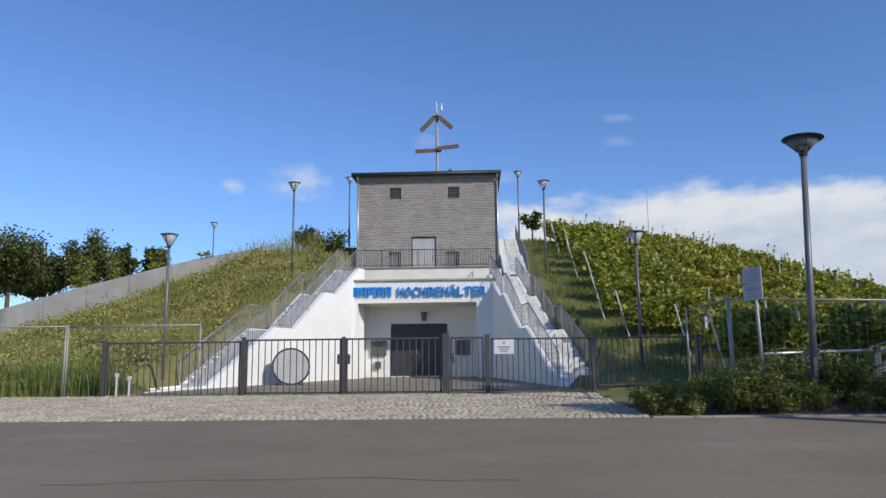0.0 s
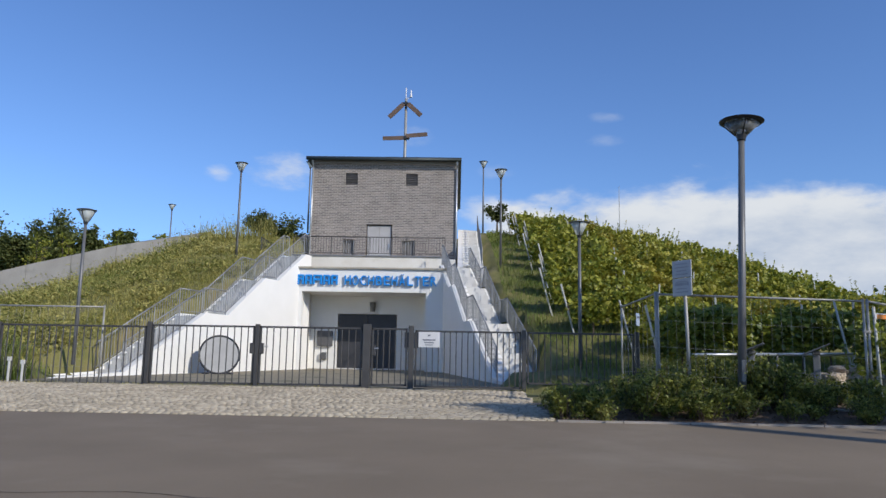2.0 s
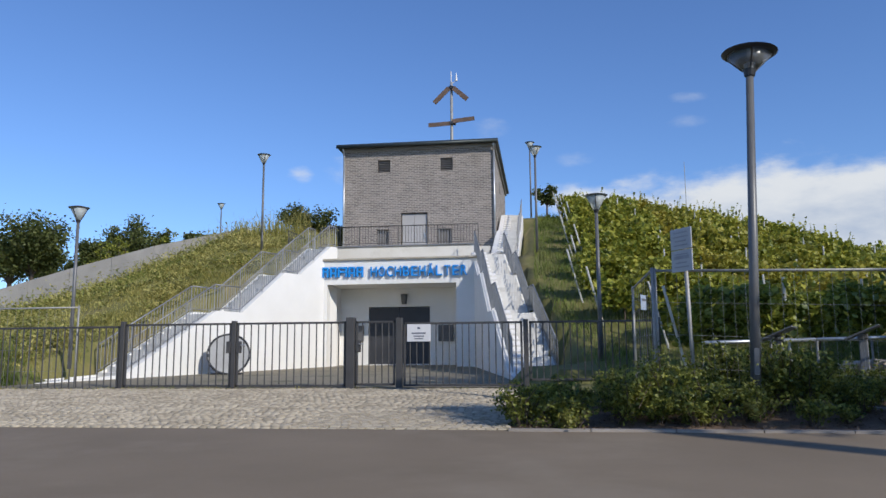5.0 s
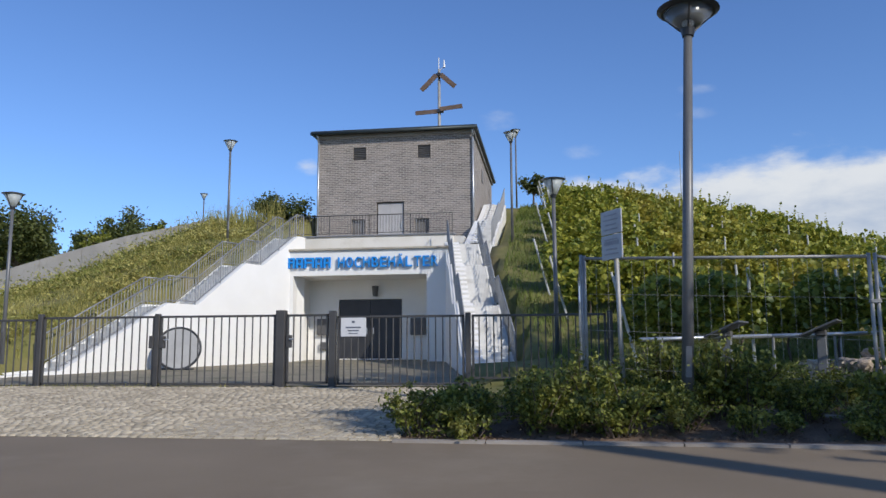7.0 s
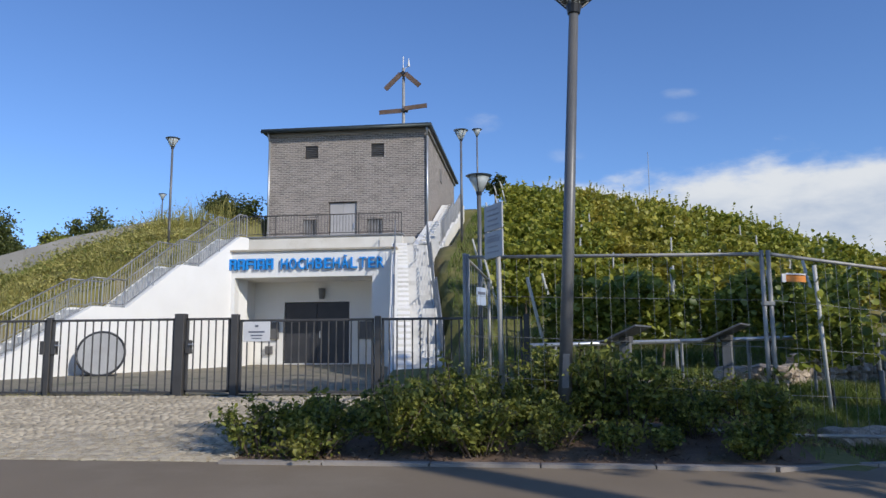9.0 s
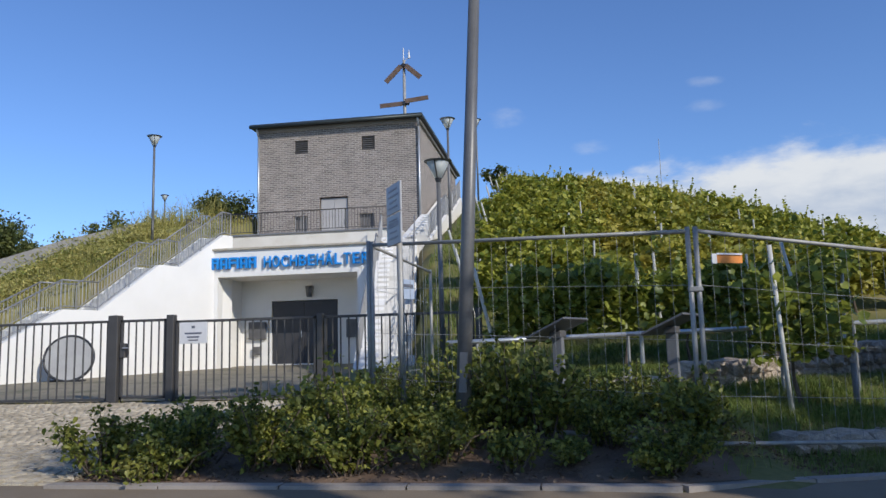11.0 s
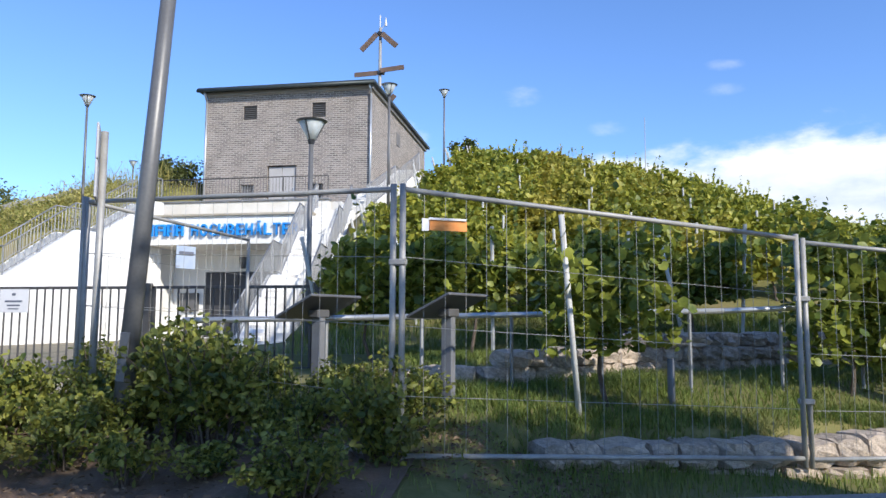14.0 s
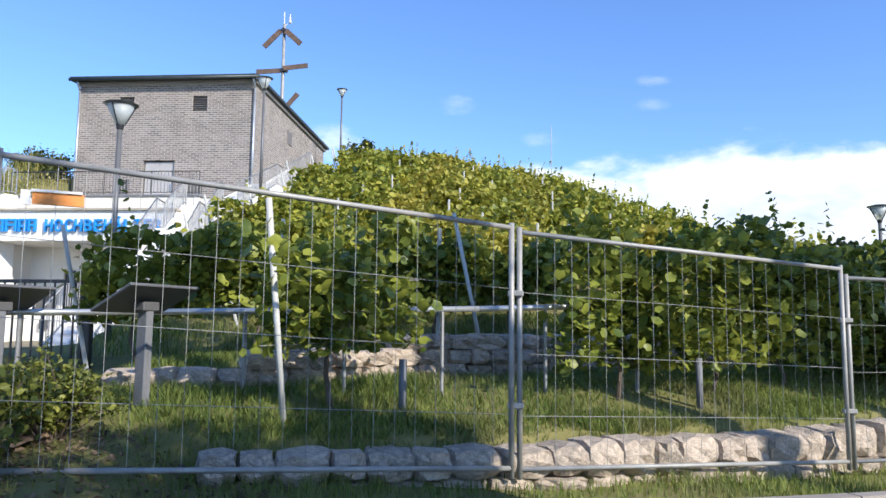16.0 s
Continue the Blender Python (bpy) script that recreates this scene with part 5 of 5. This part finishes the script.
tree(17.3, 20.6, 0.2, 1.9, 1.4, 0.2, 12000, 0.10, "dark bush at the end of the vineyard", 74)
tree(19.9, 22.2, 0.2, 2.2, 1.6, 0.2, 12000, 0.10, "dark bush at the end of the vineyard", 75)
# roadside trees that throw the dappled shade
for i, (x, y, h, r, lo, n) in enumerate(((16.9, 6.0, 7.2, 1.7, 3.4, 2200), (17.1, 7.2, 7.0, 1.5, 3.6, 2400), (16.3, 11.1, 13.2, 2.5, 8.0, 3600), (23.5, 11.8, 12.2, 2.0, 8.2, 3000), (17.9, 8.4, 7.4, 1.3, 4.6, 3000), (19.3, 4.7, 9.6, 2.2, 4.0, 1300),
                                         (25.3, 14.2, 9.6, 2.4, 4.6, 3000), (22.3, 15.2, 7.4, 1.6, 4.2, 3000), (17.2, 5.7, 10.0, 1.7, 7.4, 600), (17.8, 2.2, 13.2, 1.1, 11.2, 1200), (20.4, 11.4, 11.4, 2.1, 7.8, 3200))):
    tree(x, y, ground(x, y) - 0.02, h, r, lo, n, 0.22, "tall roadside broadleaf tree with loose crown", 90 + i)

# ---- grass ----


def scatter(name, n, xr, yr, test, height, width, mat, label, lean=0.4):
    x, y = RNG.uniform(*xr, n), RNG.uniform(*yr, n)
    clump = np.array([noise.noise((a * 0.9, b * 0.9, 4.2)) for a, b in zip(x, y)])
    keep = [i for i in range(n) if clump[i] > RNG.uniform(-0.9, 0.5) and test(x[i], y[i])]
    base = np.stack([x[keep], y[keep], turf_z(x[keep], y[keep]) - 0.01], 1)
    v, f = blade_cloud(base, height * (1 + 0.6 * clump[keep]), width, lean)
    ob = new(name, fast_mesh(name, v, f, mat))
    return tagged(ob, label, "grass", "", "stuff")


def off_left(x, y):
    return x < left_wing(min(y, 32)) - 1.3 and y < 38.2


scatter("dry_grass", 210000, (-34, -5.5), (19.3, 38.5), off_left, 0.21, 0.016, M_DRY, "long yellowing grass on the slope", 1.0)
scatter("crest_weeds", 1200, (-12, -6.8), (36.5, 39.0), lambda x, y: True, 1.1, 0.03, M_DRY, "tall seeding weeds along the crest", 0.8)
scatter("hill_grass", 26000, (3.9, 8), (19.5, 46), lambda x, y: x > right_wing(min(y, 33)) + 1.7, 0.22, 0.02, M_GRASS, "green grass between stairs and vines", 0.9)
scatter("terrace_grass", 190000, (7.6, 21), (14.4, 23), lambda x, y: (x < 9.6 and y > 15.0 - 0.3 * max(0, x - 8.6)) or (x >= 9.6 and y > along(LOW_WALL, x) - 0.12), 0.115, 0.011, M_GRASS, "patchy green grass on the vine terrace", 1.5)
scatter("verge_grass", 70000, (8.8, 18), (12.6, 19), lambda x, y: road_edge(x) + 0.12 < y < along(LOW_WALL, max(9.6, x)) - 0.20 and (x > 9.5 + 0.3 * (14 - y) or RNG.uniform() < 0.12), 0.11, 0.009, M_GRASS, "mown green verge before the low stone wall", 0.9)
scatter("wall_edge_grass", 60000, (9.0, 16.5), (14.2, 19.2), lambda x, y: -0.15 < y - along(LOW_WALL, max(9.6, x)) < 0.8, 0.10, 0.010, M_GRASS, "grass tufts over the low stone wall", 1.5)
scatter("bank_weeds", 9000, (-17, -7.4), (19.15, 21.6), lambda x, y: x < left_wing(max(y, 20.9)) - 0.05 and y < 20.9 or x < left_wing(y) - 1.3, 0.62, 0.03, M_GRASS, "tall dark weeds on the bank behind the fence", 0.8)
scatter("edge_weeds", 5000, (-13, 4), (18.0, 18.9), lambda x, y: RNG.uniform() < (y - 17.9), 0.10, 0.010, M_DRY, "sparse weeds under the gate")
scatter("crest_grass", 5000, (-30, -9), (36.4, 38.0), lambda x, y: True, 0.55, 0.03, M_DRY, "rough grass against the crest wall", 0.7)
# herb clumps in the slope
cl = []
while len(cl) < 1000:
    x, y = RNG.uniform(-30, -6), RNG.uniform(19.4, 38)
    if off_left(x, y) and noise.noise((x * 0.35, y * 0.35, 9.0)) > RNG.uniform(-0.3, 0.4):
        k = int(RNG.uniform(15, 80))
        r = RNG.uniform(0.12, 0.5)
        p = RNG.normal(0, 1, (k, 3)) * np.array([r, r, r * RNG.uniform(0.35, 0.9)])
        p[:, 2] = np.abs(p[:, 2]) + 0.03
        cl.append(p + np.array([x, y, float(turf_z(np.array([x]), np.array([y]))[0])]))
v, f = leaf_cloud(np.concatenate(cl), 0.11, 0.45, 0.4)
M_HERB = material("slope_herb", (0.17, 0.195, 0.035), (0.50, 0.43, 0.14), 0.7, 0.4, 10, 0.0, island=True, translucent=0.3)
tagged(new("slope_herbs", fast_mesh("slope_herbs", v, f, M_HERB)), "low yellow-green herbs scattered over the slope", "herbs", "", "stuff")
# fallen leaves and bark on the bed
pts = np.array([(x, y, bed_z(x, y) + 0.02) for x, y in zip(RNG.uniform(3.8, 8.8, 2600), RNG.uniform(12.5, 15.0, 2600))])
lx, ly = RNG.uniform(8.6, 10.4, 1500), RNG.uniform(13.2, 14.6, 1500)
pts = np.concatenate([pts, np.stack([lx, ly, turf_z(lx, ly) + 0.02], 1)])
v, f = leaf_cloud(pts, 0.036, 0.6, 2.0)
M_LITTER = material("leaf_litter", (0.10, 0.065, 0.04), (0.22, 0.15, 0.09), 0.9, 3, 30, 0.1, island=True)
tagged(new("leaf_litter", fast_mesh("leaf_litter", v, f, M_LITTER)), "brown leaf litter and bark chips on the bed", "leaf litter", "", "stuff")

# ---- cobbles of the forecourt ----


def cobble_mesh(seed):
    rnd = random.Random(seed)
    bm = bmesh.new()
    lo = [bm.verts.new((sx * 0.5, sy * 0.5, -0.05)) for sx, sy in ((-1, -1), (1, -1), (1, 1), (-1, 1))]
    hi = [bm.verts.new((sx * rnd.uniform(0.36, 0.46), sy * rnd.uniform(0.36, 0.46), 0.022 + rnd.uniform(-0.006, 0.008))) for sx, sy in ((-1, -1), (1, -1), (1, 1), (-1, 1))]
    top = bm.verts.new((0, 0, 0.034))
    for i in range(4):
        j = (i + 1) % 4
        bm.faces.new((lo[i], lo[j], hi[j], hi[i]))
        bm.faces.new((hi[i], hi[j], top))
    me = bpy.data.meshes.new("cobble")
    bm.to_mesh(me)
    bm.free()
    me.materials.append(M_COBBLE_ONE)
    return me


COB = [cobble_mesh(i) for i in range(6)]
cob_v = [np.array([v.co for v in me.vertices]) for me in COB]
cob_f = []
for me in COB:
    t = []
    for p in me.polygons:
        vs = list(p.vertices)
        t += [(vs[0], vs[i], vs[i + 1]) for i in range(1, len(vs) - 1)]
    cob_f.append(np.array(t))
pave = thing("cobblestones", (-4, 15, 0.15), "grey granite cobblestone forecourt before the gate", "pavement", kind="structure")
rnd = random.Random(9)
allv, allf, count, singles = [], [], 0, 0
y, r = EDGE + 0.1, 0
while y < 18.65:
    x = -12.8 + (r % 2) * 0.09
    while x < 3.62:
        w = rnd.uniform(0.10, 0.15)
        k = rnd.randrange(6)
        px, py = x + w / 2, y + rnd.uniform(-0.012, 0.012)
        pz = ground(px, py) + rnd.uniform(-0.006, 0.006)
        if singles < 300 and 1.0 < px < 3.7 and y < 15.8:
            ob = new("cobble", COB[k])
            ob.parent = pave
            ob.matrix_basis = pose(px + 4, py - 15, pz - 0.15, rnd.uniform(-4, 4), rnd.uniform(-4, 4), rnd.uniform(-6, 6)) @ Matrix.Diagonal((w * 0.97, 0.122, 0.6, 1))
            singles += 1
        else:
            a = rnd.uniform(-0.1, 0.1)
            R = np.array([[math.cos(a), -math.sin(a), 0], [math.sin(a), math.cos(a), 0], [0, 0, 1]])
            allv.append((cob_v[k] * np.array([w * 0.97, 0.122, 0.6])) @ R.T + np.array([px, py, pz]))
            allf.append(cob_f[k] + count)
            count += len(cob_v[k])
        x += w
    y += 0.13
    r += 1
foliage_part("cobble_field", np.concatenate(allv), np.concatenate(allf), M_COBBLE, pave, kind="stuff")
